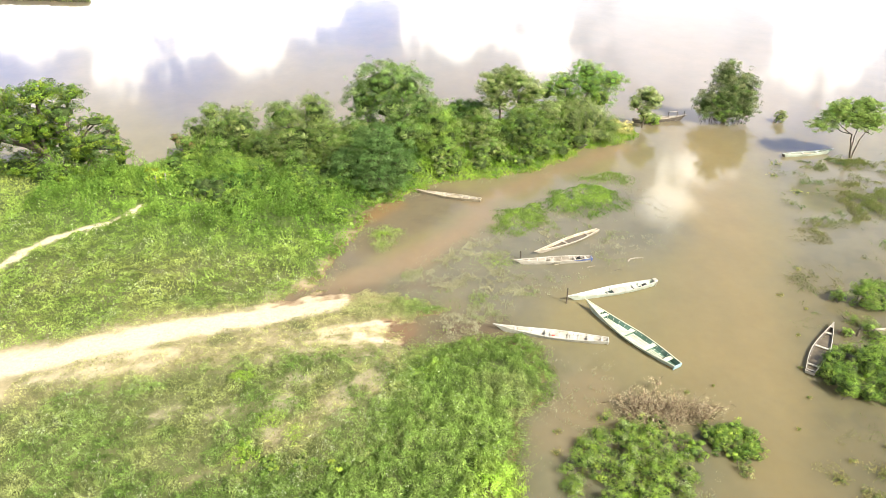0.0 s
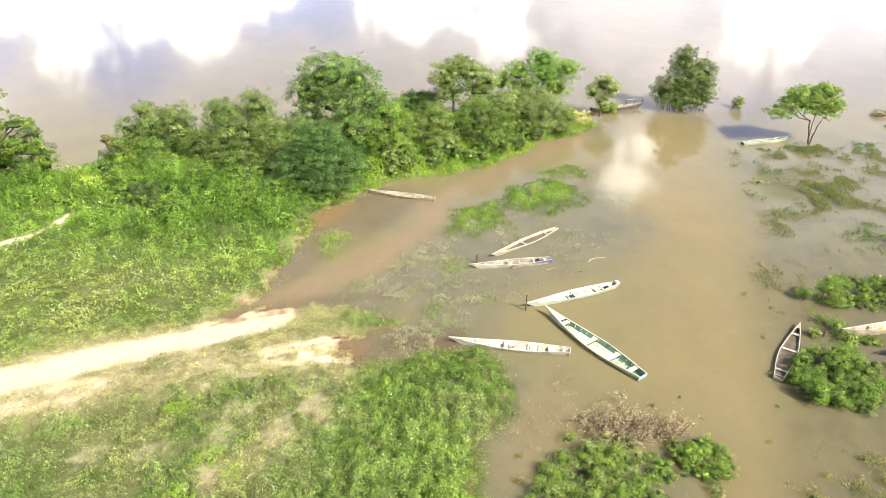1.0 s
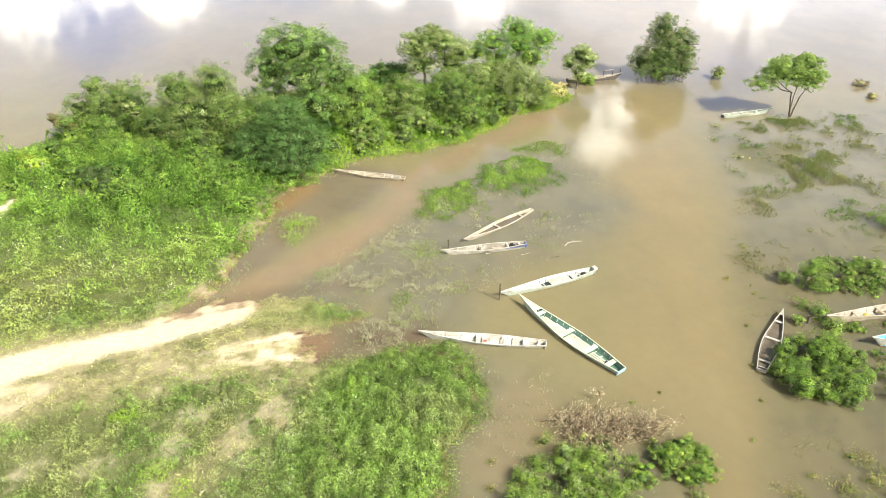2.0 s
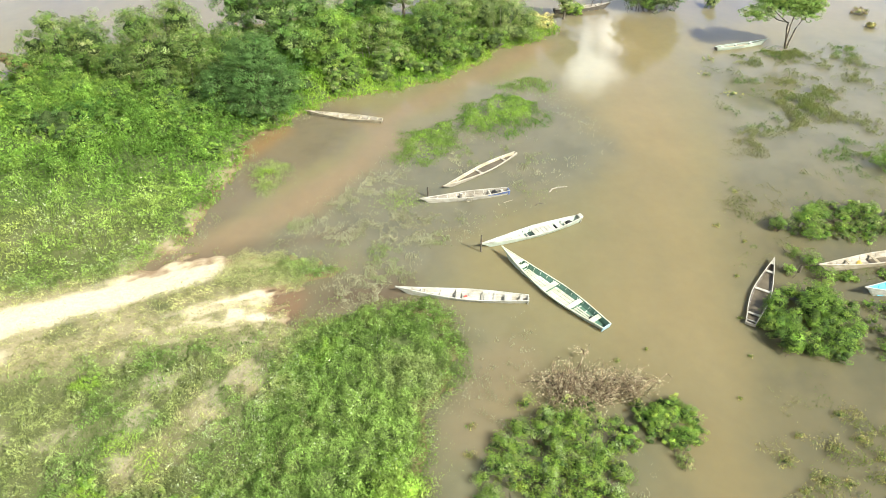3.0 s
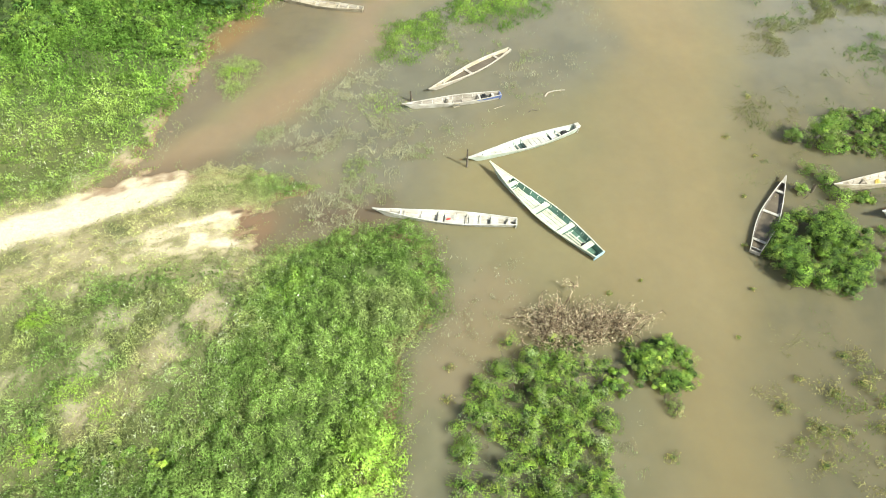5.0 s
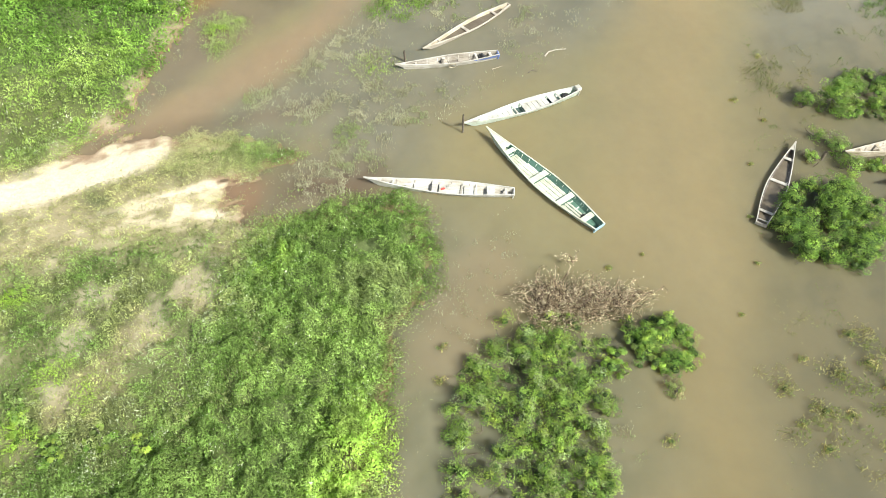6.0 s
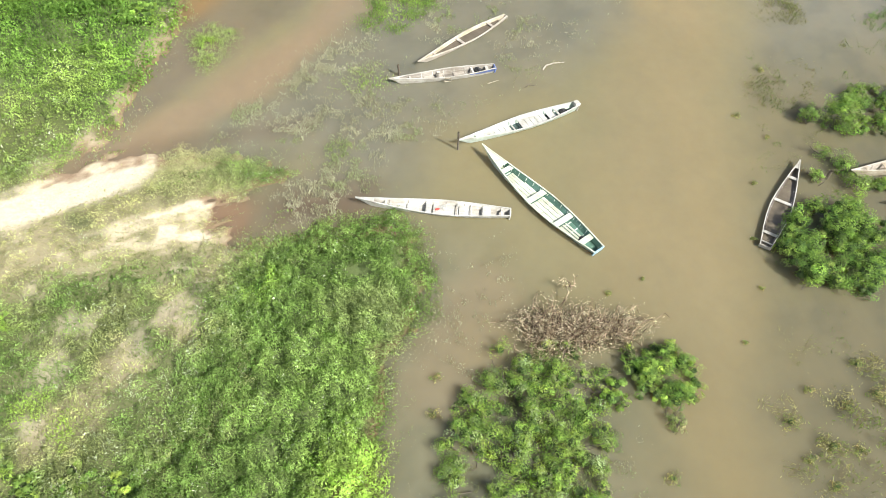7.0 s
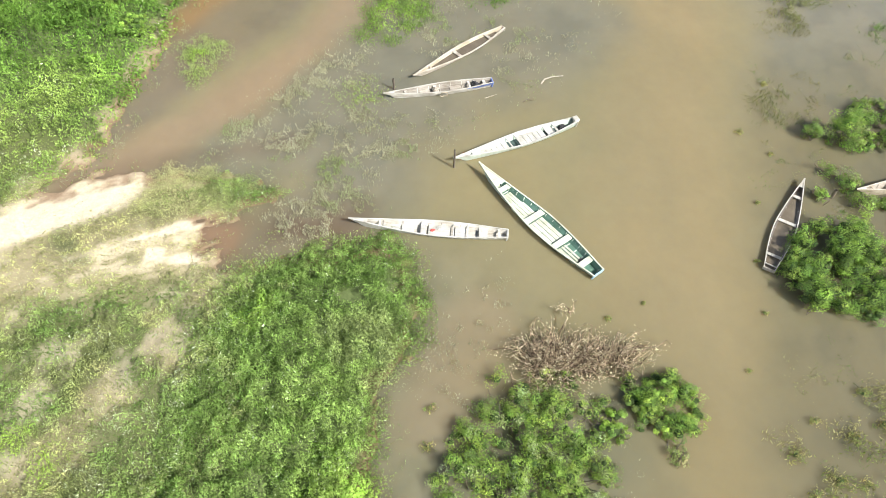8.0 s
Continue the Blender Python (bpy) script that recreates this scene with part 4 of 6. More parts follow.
P_DARK = [(4, DEEP), (3, (0.055, 0.12, 0.035)), (1, LUSH)]
P_OLIVE = [(4, OLIVE), (3, (0.085, 0.125, 0.05)), (1, SAGE), (2, LUSH)]
P_BRIGHT = [(4, FRESH), (3, LUSH), (2, LIME)]
P_MIXED = [(3, LUSH), (2, FRESH), (3, OLIVE), (1, SAGE), (1, DEEP)]
P_GREY = [(4, SAGE), (3, OLIVE), (1, (0.24, 0.26, 0.16))]

# big spreading tree by the path
BROAD_TREE = [(-3, 0, 6.2, 2.4, 2.4, 1.2), (0.0, 0, 7.1, 2.0, 2.2, 1.0), (2.2, 0.3, 7.0, 1.2, 1.4, 0.7), (1.6, -0.4, 5.9, 1.8, 1.8, 0.9), (3.9, 0, 5.2, 1.3, 1.3, 0.5), (-1.2, -0.8, 4.9, 2.6, 2.0, 1.2), (3.6, 0, 3.6, 1.7, 1.7, 1.0), (-5.5, 0, 5.6, 2.5, 2.3, 1.3),
              (-5, 0.6, 3.4, 2.4, 1.8, 1.4), (-1.0, 0.9, 3.0, 2.2, 1.5, 1.4), (2.0, 0.8, 2.2, 2.2, 1.3, 1.2), (5.2, 0.2, 2.6, 0.9, 0.9, 1.6), (4.0, -0.2, 1.3, 1.8, 1.4, 1.0), (-2.5, 0.6, 1.2, 3.2, 1.2, 1.1), (-0.5, 0.3, 4.2, 2.2, 1.4, 1.3), (1.5, 0.2, 3.4, 1.8, 1.3, 1.5),
              (0.2, -0.7, 1.0, 2.6, 1.0, 1.0), (-4.2, -0.5, 4.5, 2.0, 1.5, 1.1), (5.0, 0.2, 4.4, 0.5, 0.5, 0.5)]
plant("tree", (-30.2, 51.2, 0.2), BROAD_TREE,
      24000, 0.21, [(4, (0.085, 0.14, 0.025)), (3, (0.12, 0.17, 0.03)), (4, DEEP), (1, (0.18, 0.235, 0.05))], "broad leafy green tree beside the footpath", "tree", 11, trunks=[((0, 0, 0), (-0.3, 0, 2.6), 0.26), ((0.3, 0.2, 0), (1.4, 0.2, 2.8), 0.18)])
# olive shrub thicket
plant("shrub", (-18.6, 56.6, 0.2), [(0, 0, 2.6, 2.0, 2.0, 2.2), (-0.9, 0, 4.3, 0.9, 0.9, 1.0), (-2.3, 0.5, 2.6, 1.3, 1.2, 1.2), (1.6, -0.4, 3.3, 1.8, 1.6, 1.8), (-0.6, -1.2, 1.5, 1.8, 1.5, 1.4)], 9000, 0.17, P_OLIVE, "large olive green shrub above tangled herbs", "shrub", 12, trunks=[((0, 0, 0), (0, 0, 1.4), 0.12)], twigs=40)
plant("shrub", (-12.3, 55.2, 0.2), [(0, 0, 2.8, 2.6, 2.2, 2.4), (1.5, 0.4, 5.0, 1.5, 1.3, 1.5), (-1.0, 0.2, 4.5, 1.7, 1.4, 1.3), (2.0, 0.1, 3.2, 1.8, 1.6, 1.9), (-2.6, -0.3, 2.2, 1.7, 1.5, 1.7), (0.2, -1.5, 1.6, 2.4, 1.4, 1.5)], 15000, 0.17, P_OLIVE, "dense olive shrub with pale twigs and vines", "shrub", 13, trunks=[((0, 0, 0), (0.2, 0, 1.6), 0.16)], twigs=60)
plant("shrub", (-21.3, 60.8, 0.05), [(0, 0, 0.9, 1.5, 1.0, 0.9), (0.9, 0.3, 1.5, 1.1, 1.0, 0.9)], 2600, 0.16, P_BRIGHT, "low bright green bush at the river's edge", "shrub", 14)
# tall tree
plant("tree", (-5.1, 58.2, 0.2), [(-0.6, 0, 6.9, 2.3, 2.2, 1.7), (1.5, 0.1, 6.5, 2.0, 1.9, 1.7), (-2.2, 0.1, 5.2, 1.7, 1.6, 1.5), (0.4, -0.5, 4.8, 2.4, 2.0, 1.6), (2.7, 0.2, 4.8, 1.5, 1.4, 1.4), (-2.4, -0.2, 3.2, 1.6, 1.4, 1.1), (1.2, -0.8, 3.0, 2.0, 1.5, 1.5)],
      17000, 0.19, [(4, (0.10, 0.165, 0.06)), (3, DEEP), (2, LUSH), (2, (0.20, 0.26, 0.13))], "tall round-crowned dark green tree above shrubs", "tree", 15, trunks=[((0, 0, 0), (0, 0, 3.2), 0.28), ((-0.5, 0.2, 0), (-1.7, 0.1, 3.4), 0.16)], bark=PALE_BARK)
plant("shrub", (-1.0, 58.4, 0.2), [(0, 0, 3.4, 1.5, 1.4, 2.1), (0.9, 0.1, 2.2, 1.3, 1.2, 1.6), (-1.3, -0.3, 2.4, 1.5, 1.2, 1.7), (0.2, -0.8, 1.3, 1.9, 1.2, 1.2)], 9000, 0.17, [(4, LUSH), (3, FRESH), (2, OLIVE)], "fresh green shrub leaning against a tall tree", "shrub", 16, trunks=[((0, 0, 0), (0, 0, 1.6), 0.1)])
# dark rounded shrub
plant("shrub", (-5.7, 51.4, 0.2), [(0, 0, 2.7, 2.3, 2.0, 2.3), (0.3, 0.2, 4.3, 1.7, 1.5, 1.2), (1.9, 0, 2.3, 1.5, 1.4, 1.7), (-2.0, -0.1, 2.0, 1.5, 1.4, 1.6), (0.4, -1.0, 1.4, 2.6, 1.3, 1.3)], 16000, 0.17, [(4, (0.068, 0.12, 0.048)), (3, (0.052, 0.095, 0.036)), (2, (0.10, 0.16, 0.07))], "dark blue-green rounded shrub at the bank", "shrub", 17, trunks=[((0, 0, 0), (0, 0, 1.4), 0.14)])
plant("shrub", (-8.6, 54.0, 0.2), [(0, 0, 1.9, 1.7, 1.5, 1.8), (-1.0, 0.5, 3.0, 1.4, 1.2, 1.2), (1.2, 1.0, 3.2, 1.5, 1.2, 1.3)], 7000, 0.17, P_OLIVE, "olive shrub filling the thicket", "shrub", 18)
# trees at the end of the spit
plant("tree", (5.2, 68.2, 0.15), [(-1.3, 0, 4.2, 1.7, 1.5, 1.3), (0.9, 0, 4.5, 1.8, 1.6, 1.2), (2.6, 0, 3.8, 1.3, 1.3, 1.0), (-0.2, 0.2, 5.2, 1.3, 1.2, 0.8), (-0.9, 0.2, 2.6, 1.5, 1.3, 1.0), (1.8, 0.2, 2.6, 1.6, 1.3, 1.0)], 12000, 0.18, P_GREY + [(2, LUSH)], "airy grey-green tree on the river spit", "tree", 19, trunks=[((-0.3, 0, 0), (-0.6, 0, 2.7), 0.13), ((0.5, 0, 0), (1.2, 0, 2.8), 0.10)])
plant("shrub", (1.2, 69.6, 0.1), [(0, 0, 1.2, 1.6, 1.2, 1.3), (1.4, -0.3, 1.3, 1.2, 1.1, 1.2), (-1.2, -0.5, 1.0, 1.2, 1.1, 1.1)], 6000, 0.17, P_DARK, "low dark green shrub at the water's edge", "shrub", 20)
plant("tree", (13.0, 70.6, 0.1), [(0.1, 0, 5.2, 1.7, 1.5, 1.1), (-2.0, 0, 4.0, 1.7, 1.5, 1.1), (2.4, 0, 4.3, 1.7, 1.5, 1.0), (0.5, -0.3, 3.9, 2.0, 1.5, 1.1), (-3.6, 0.1, 3.0, 1.3, 1.2, 1.0), (-1.2, 0.1, 2.4, 1.6, 1.3, 1.1), (1.6, 0.2, 2.5, 1.7, 1.4, 1.2)], 15000, 0.17, [(4, (0.13, 0.24, 0.06)), (3, LUSH), (2, LIME), (1, DEEP)], "feathery bright green tree with pale limbs", "tree", 21,
      trunks=[((0, 0, 0), (0.2, 0, 2.6), 0.12), ((-0.7, 0, 0), (-1.8, 0, 2.3), 0.10), ((0.7, 0.1, 0), (1.9, 0, 2.5), 0.10)], bark=PALE_BARK, aspect=0.35)
plant("shrub", (2.7, 60.2, 0.2), [(0, 0, 2.3, 1.7, 1.5, 1.9), (-1.2, 0.2, 1.8, 1.3, 1.2, 1.5), (0.6, -1.1, 1.1, 1.7, 1.2, 1.1)], 8000, 0.17, [(4, OLIVE), (3, LUSH), (2, SAGE)], "green and grey bank-side shrub", "shrub", 22, twigs=40, bark=PALE_BARK)
plant("shrub", (6.4, 61.0, 0.2), [(0, 0, 2.5, 1.9, 1.6, 2.0), (1.7, 0.2, 1.7, 1.5, 1.3, 1.5), (-1.5, 0.0, 1.7, 1.4, 1.2, 1.5), (1.3, -1.2, 1.0, 1.6, 1.1, 0.9)], 9000, 0.17, [(4, LUSH), (3, OLIVE), (2, DEEP)], "leafy green shrub hanging over the inlet", "shrub", 23, twigs=30)
plant("shrub", (12.9, 65.2, 0.15), [(0, 0, 2.0, 1.9, 1.5, 1.7), (1.8, 0.1, 1.4, 1.4, 1.2, 1.2), (-1.7, 0.2, 1.9, 1.4, 1.2, 1.4), (0.6, -1.0, 0.9, 2.2, 1.0, 0.8), (-0.6, 1.6, 2.8, 1.6, 1.2, 1.0)], 11000, 0.19, P_GREY + [(2, LUSH)], "grey-green drooping willow shrub on the spit", "shrub", 24, droop=0.6, aspect=0.25, twigs=50, bark=PALE_BARK)
plant("shrub", (8.9, 66.0, 0.15), [(0, 0, 2.0, 1.8, 1.5, 1.5), (-2.4, 0.3, 1.5, 1.6, 1.3, 1.2), (1.6, 1.5, 2.2, 1.4, 1.2, 1.2)], 7000, 0.18, [(4, OLIVE), (3, SAGE), (2, LUSH)], "tangled olive shrub on the spit", "shrub", 25, twigs=50, bark=PALE_BARK)
plant("shrub", (16.6, 66.9, 0.1), [(0, 0, 0.7, 0.9, 0.7, 0.7), (-0.9, 0.1, 0.8, 0.8, 0.7, 0.8)], 1800, 0.15, [(4, STRAW), (2, (0.5, 0.42, 0.28)), (2, SAGE)], "dry straw-coloured bush at the tip of the spit", "shrub", 26)
# small tree standing in the water
plant("tree", (18.9, 69.8, 0.0), [(0.1, 0, 3.3, 1.1, 1.0, 0.9), (-0.9, 0, 2.5, 0.8, 0.8, 0.8), (1.0, 0.1, 2.7, 0.9, 0.9, 0.8), (0.2, 0, 1.6, 0.9, 0.8, 0.9)], 4600, 0.15, P_GREY + [(3, (0.24, 0.27, 0.17))], "small grey-green tree standing in flood water", "tree", 27, core=0.5, trunks=[((0, 0, 0), (0.05, 0, 1.5), 0.10)])
plant("shrub", (20.2, 71.0, 0.0), [(0, 0, 0.5, 0.9, 0.6, 0.5)], 900, 0.15, P_BRIGHT, "low green bush by a dark canoe", "shrub", 28)
# bush in the channel
plant("tree", (27.9, 72.4, 0.0), [(0, 0, 2.6, 2.5, 2.2, 2.3), (-0.5, 0, 4.9, 1.5, 1.4, 1.6), (1.5, 0.1, 3.4, 1.6, 1.5, 1.7), (-2.0, 0, 1.9, 1.5, 1.4, 1.5), (1.9, -0.2, 1.6, 1.4, 1.3, 1.5), (-0.2, -0.6, 1.2, 2.4, 1.5, 1.2)], 15000, 0.18, [(4, (0.06, 0.09, 0.04)), (3, (0.11, 0.13, 0.075)), (2, (0.15, 0.165, 0.105)), (1, LUSH)], "dark conical tree standing in open water", "tree", 29, trunks=[((0, 0, 0), (0, 0, 2.4), 0.18)], twigs=60)
plant("shrub", (33.7, 72.8, 0.0), [(0, 0, 0.6, 0.7, 0.6, 0.7)], 900, 0.14, P_GREY, "small round bush standing in the water", "shrub", 30)
# lone tree
plant("tree", (36.3, 62.7, 0.0), [(-1.5, 0, 4.6, 1.6, 1.6, 0.75), (0.4, 0.2, 4.6, 1.4, 1.5, 0.7), (-3.4, 0, 3.0, 1.4, 1.3, 0.5), (0.6, 0, 3.1, 1.7, 1.5, 0.55), (-1.3, -0.2, 3.6, 1.6, 1.4, 0.6), (-2.5, 0.2, 3.8, 1.2, 1.2, 0.5), (1.5, 0.1, 3.6, 0.9, 0.9, 0.5), (-0.6, 0, 4.0, 1.6, 1.4, 0.8), (0.0, 0, 5.1, 0.9, 0.9, 0.5), (-2.2, 0, 4.5, 1.0, 1.0, 0.5), (0.5, 0, 3.8, 1.4, 1.2, 0.6)], 15000, 0.15, [(4, (0.165, 0.23, 0.085)), (2, LUSH), (3, (0.20, 0.26, 0.10)), (1, OLIVE)], "lone light green tree with layered crown in shallow water", "tree", 31, core=0.4,
      trunks=[((0, 0, 0), (-0.5, 0, 2.2), 0.08), ((0.05, 0.05, 0), (0.7, 0.1, 2.4), 0.065), ((-0.05, 0, 0), (-0.1, 0.1, 2.7), 0.055)], clump=0.26)
# small things by the path
plant("sapling", (-21.3, 54.6, 0.2), [(0, 0, 2.5, 0.7, 0.6, 0.5), (-0.6, 0, 2.8, 0.4, 0.4, 0.3), (0.5, 0, 1.8, 0.6, 0.6, 0.5)], 1400, 0.17, [(3, LUSH), (2, OLIVE), (1, BROWN)], "thin sapling above yellow herbs", "sapling", 32, trunks=[((0, 0, 0), (-0.2, 0, 1.8), 0.05)])
plant("shrub", (-22.6, 51.0, 0.2), [(0, 0, 1.1, 0.7, 0.6, 0.7), (0.9, 0.1, 0.8, 0.6, 0.6, 0.6)], 1300, 0.17, [(4, LIME), (2, (0.40, 0.38, 0.06)), (1, LUSH)], "yellow-green plant at the end of the footpath", "shrub", 33)
for x, y, h in ((-22.3, 50.4, 1.5), (-21.6, 50.6, 1.6)):
    v, q = tubes([(curve_points((x, y, 0), (x + 0.15, y, h), (0.03, 0, 0), 5), np.linspace(0.06, 0.05, 5))], 7)
    tagged(array_mesh("fence_post", v, q, PALE_BARK, smooth=True), "pale wooden post at the footpath's end", "post", "posts at the path")
plant("shrub", (-15.8, 50.2, 0.2), [(0, 0, 0.9, 1.7, 1.2, 1.0), (-1.7, 0.3, 0.7, 1.2, 1.0, 0.8), (1.6, 0, 0.8, 1.3, 1.0, 0.9)], 6500, 0.16, [(4, (0.05, 0.11, 0.03)), (3, LUSH), (1, FRESH)], "low dark green bush in tall herbs", "shrub", 34)
plant("shrub", (-17.8, 53.6, 0.2), [(0, 0, 1.0, 1.8, 1.2, 1.1), (2.6, -0.4, 0.9, 1.6, 1.1, 1.0), (-2.6, 0.3, 0.9, 1.5, 1.1, 1.0)], 8000, 0.16, [(4, LUSH), (3, FRESH), (1, DEEP)], "spreading green bramble bush", "shrub", 35)
plant("shrub", (-10.8, 50.6, 0.2), [(0, 0, 0.8, 1.6, 1.1, 0.9), (1.9, 0.3, 0.8, 1.3, 1.0, 0.8)], 5000, 0.16, [(4, LUSH), (3, DEEP), (1, FRESH)], "green bush in front of the thicket", "shrub", 36)

# low bushes swelling out of the herbs
# (-15.9, 47.2) and (-8.4, 52.5) are added to shade the hollows behind them
HUMPS = [(-20.2, 50.4, 1.0), (-18.4, 48.6, 0.8), (-14.2, 47.6, 0.8), (-13.0, 49.4, 1.0), (-21.6, 52.8, 1.1), (-9.4, 48.4, 0.9), (-16.4, 46.4, 0.6), (-11.4, 46.6, 0.6), (-8.2, 46.4, 0.5), (-23.6, 49.2, 0.7), (-19.4, 45.6, 0.5), (-25.6, 50.2, 0.8), (-11.0, 52.6, 1.3), (-15.0, 52.4, 1.2), (-8.8, 50.8, 1.0), (-15.9, 47.2, 1.25), (-8.4, 52.5, 1.1), (-21.0, 58.2, 1.2)]
rng = np.random.default_rng(37)
for k, (x, y, s) in enumerate(HUMPS):
    lobes = [(rng.normal(0, 0.9 * s), rng.normal(0, 0.6 * s), rng.uniform(0.3, 0.9) * s, rng.uniform(0.6, 1.1) * s, rng.uniform(0.5, 0.9) * s, rng.uniform(0.5, 0.8) * s) for _ in range(6)]
    plant("shrub", (x, y, 0.35), lobes, int(2400 * s) + 500, 0.16, [(4, LUSH), (2, FRESH), (2, DEEP)], "low green bush swelling out of tangled herbs", "shrub", 200 + k, clump=0.26, core=0.6, group="bushes among the herbs")

# bushes hanging over the spit's grassy edge
for k, (x, y, s) in enumerate([(-2.6, 54.9, 0.9), (0.2, 56.4, 1.2), (2.0, 57.0, 0.8), (3.8, 58.0, 1.2), (5.8, 58.4, 0.8), (7.6, 59.6, 1.1), (9.2, 61.4, 0.9), (10.4, 63.2, 1.1), (13.6, 65.4, 0.8), (-0.8, 55.6, 0.6)]):
    lobes = [(rng.normal(0, 0.8 * s), rng.normal(0, 0.5 * s), rng.uniform(0.4, 1.1) * s, rng.uniform(0.6, 1.0) * s, rng.uniform(0.5, 0.8) * s, rng.uniform(0.5, 0.9) * s) for _ in range(5)]
    plant("shrub", (x, y, 0.1), lobes, int(2200 * s), 0.16, [(4, LUSH), (3, OLIVE), (2, FRESH), (1, SAGE)], "leafy bush at the grassy edge of the spit", "shrub", 300 + k, clump=0.28, core=0.6, group="bushes along the spit")

# bushes coloured dark to stand in for the shade in the herb hollows
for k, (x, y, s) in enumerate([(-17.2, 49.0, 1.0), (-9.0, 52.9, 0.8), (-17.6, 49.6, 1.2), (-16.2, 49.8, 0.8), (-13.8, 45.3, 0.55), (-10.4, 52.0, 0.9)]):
    plant("shrub", (x, y, 0.1), [(0, 0, 0.7 * s, 1.2 * s, 0.8 * s, 0.8 * s), (-0.8 * s, 0.2, 0.6 * s, 0.8 * s, 0.7 * s, 0.6 * s)], int(900 * s), 0.13, [(4, (0.025, 0.045, 0.015)), (3, DEEP)], "bush coloured dark as the shade in a herb hollow", "shrub", 260 + k, core=0.8, twigs=30, group="dark bushes among the herbs")

# low leafy plants in the meadow
for k, (x, y, s) in enumerate([(-6.9, 21.9, 0.75), (-5.4, 22.1, 0.6), (-4.1, 21.9, 0.7), (-8.3, 23.2, 0.6), (-9.3, 27.9, 0.5), (-7.8, 22.6, 0.5)]):
    lobes = [(rng.normal(0, 0.5 * s), rng.normal(0, 0.4 * s), rng.uniform(0.2, 0.4) * s, rng.uniform(0.4, 0.6) * s, rng.uniform(0.35, 0.5) * s, rng.uniform(0.25, 0.4) * s) for _ in range(6)]
    plant("shrub", (x, y, 0.35), lobes, int(1800 * s), 0.11, [(3, FRESH), (3, LUSH), (2, OLIVE), (1, LIME)], "low leafy green plant in dry meadow grass", "shrub", 330 + k, clump=0.24, core=0.5, group="leafy plants in the meadow")

# flooded bushes
BUSH_NEAR = [(5.2, 18.5), (5.1, 22.4), (5.8, 24.2), (7.0, 25.4), (8.4, 26.0), (10.75, 26.0), (11.7, 25.1), (10.9, 24.2), (11.2, 22.5), (10.6, 20.8), (10.3, 18.5)]
plant("shrub", (8.2, 22.6, 0.0), clumps(BUSH_NEAR, 240, 0.24, 0.52, 0.3, 0.95, 41, (8.2, 22.6)) + [(-0.43, 3.44, 0.25, 0.42, 0.4, 0.3), (1.12, 3.5, 0.25, 0.42, 0.35, 0.3), (2.04, 3.28, 0.25, 0.42, 0.4, 0.3)], 60000, 0.078, [(6, FRESH), (4, LUSH), (2, LIME), (3, OLIVE), (2, SAGE), (1, DEEP), (1, (0.26, 0.31, 0.20))], "fresh green bush growing out of flood water", "shrub", 41, clump=0.36, aspect=0.36, shell=0.1, core=0.3, twigs=160)
BUSH_ROUND = [(11.8, 24.4), (11.9, 25.7), (12.8, 26.2), (13.9, 26.0), (14.5, 25.1), (14.4, 24.0), (13.7, 23.1), (13.1, 23.6), (12.3, 23.7)]
plant("shrub", (13.1, 24.8, 0.0), clumps(BUSH_ROUND, 48, 0.25, 0.5, 0.3, 1.0, 42, (13.1, 24.8)) + [(0.1, 0.1, 0.4, 0.6, 0.55, 0.4), (0.3, -0.6, 0.3, 0.5, 0.5, 0.3), (-0.5, -0.3, 0.3, 0.5, 0.4, 0.3)], 14000, 0.08, P_BRIGHT + [(4, LUSH), (3, OLIVE), (1, DEEP)], "rounded green bush standing in brown water", "shrub", 42, twigs=30, clump=0.30, aspect=0.38, shell=0.15, core=0.4)
plant("shrub", (11.3, 24.0, 0.0), [(0, 0, 0.25, 0.5, 0.45, 0.3), (0.2, 0.5, 0.2, 0.35, 0.3, 0.25)], 900, 0.10, P_BRIGHT, "small green bush in the water", "shrub", 44, clump=0.24)
plant("shrub", (13.2, 23.1, 0.0), [(0, 0, 0.15, 0.36, 0.36, 0.2)], 450, 0.075, P_GREY + [(2, OLIVE), (1, (0.20, 0.18, 0.12))], "small tuft of green twigs in the water", "shrub", 45, clump=0.24, core=0.15)
BUSH_RIGHT = [(19.3, 28.4), (19.2, 30.1), (20.4, 31.8), (21.6, 32.3), (23.2, 32.3), (24.2, 30.8), (23.6, 28.6), (22.4, 27.4), (21.0, 27.7), (19.8, 27.7)]
plant("shrub", (21.4, 30.2, 0.0), clumps(BUSH_RIGHT, 110, 0.3, 0.65, 0.4, 1.4, 46, (21.4, 30.2)), 38000, 0.084, [(4, FRESH), (5, LUSH), (2, DEEP), (1, OLIVE)], "large bright green bush beside a swamped canoe", "shrub", 46, clump=0.34, aspect=0.42, shell=0.2, core=0.4, twigs=60)
BUSH_OUTER = [(23.6, 28.0), (24.0, 30.6), (24.6, 31.3), (26.5, 31.0), (29.5, 31.2), (29.0, 27.0), (26.0, 25.4), (24.4, 26.0)]
plant("shrub", (26.0, 29.0, 0.0), clumps(BUSH_OUTER, 100, 0.25, 0.55, 0.2, 0.8, 47, (26.0, 29.0)), 17000, 0.095, [(3, OLIVE), (4, LUSH), (2, FRESH), (1, DEEP)], "tangled green bush in shallow water", "shrub", 47, clump=0.36, aspect=0.4, shell=0.15, core=0.3, twigs=90)
BUSH_STRIP = [(24.4, 32.4), (24.0, 33.4), (26.0, 33.5), (29.5, 34.0), (30.0, 33.0), (27.0, 32.9)]
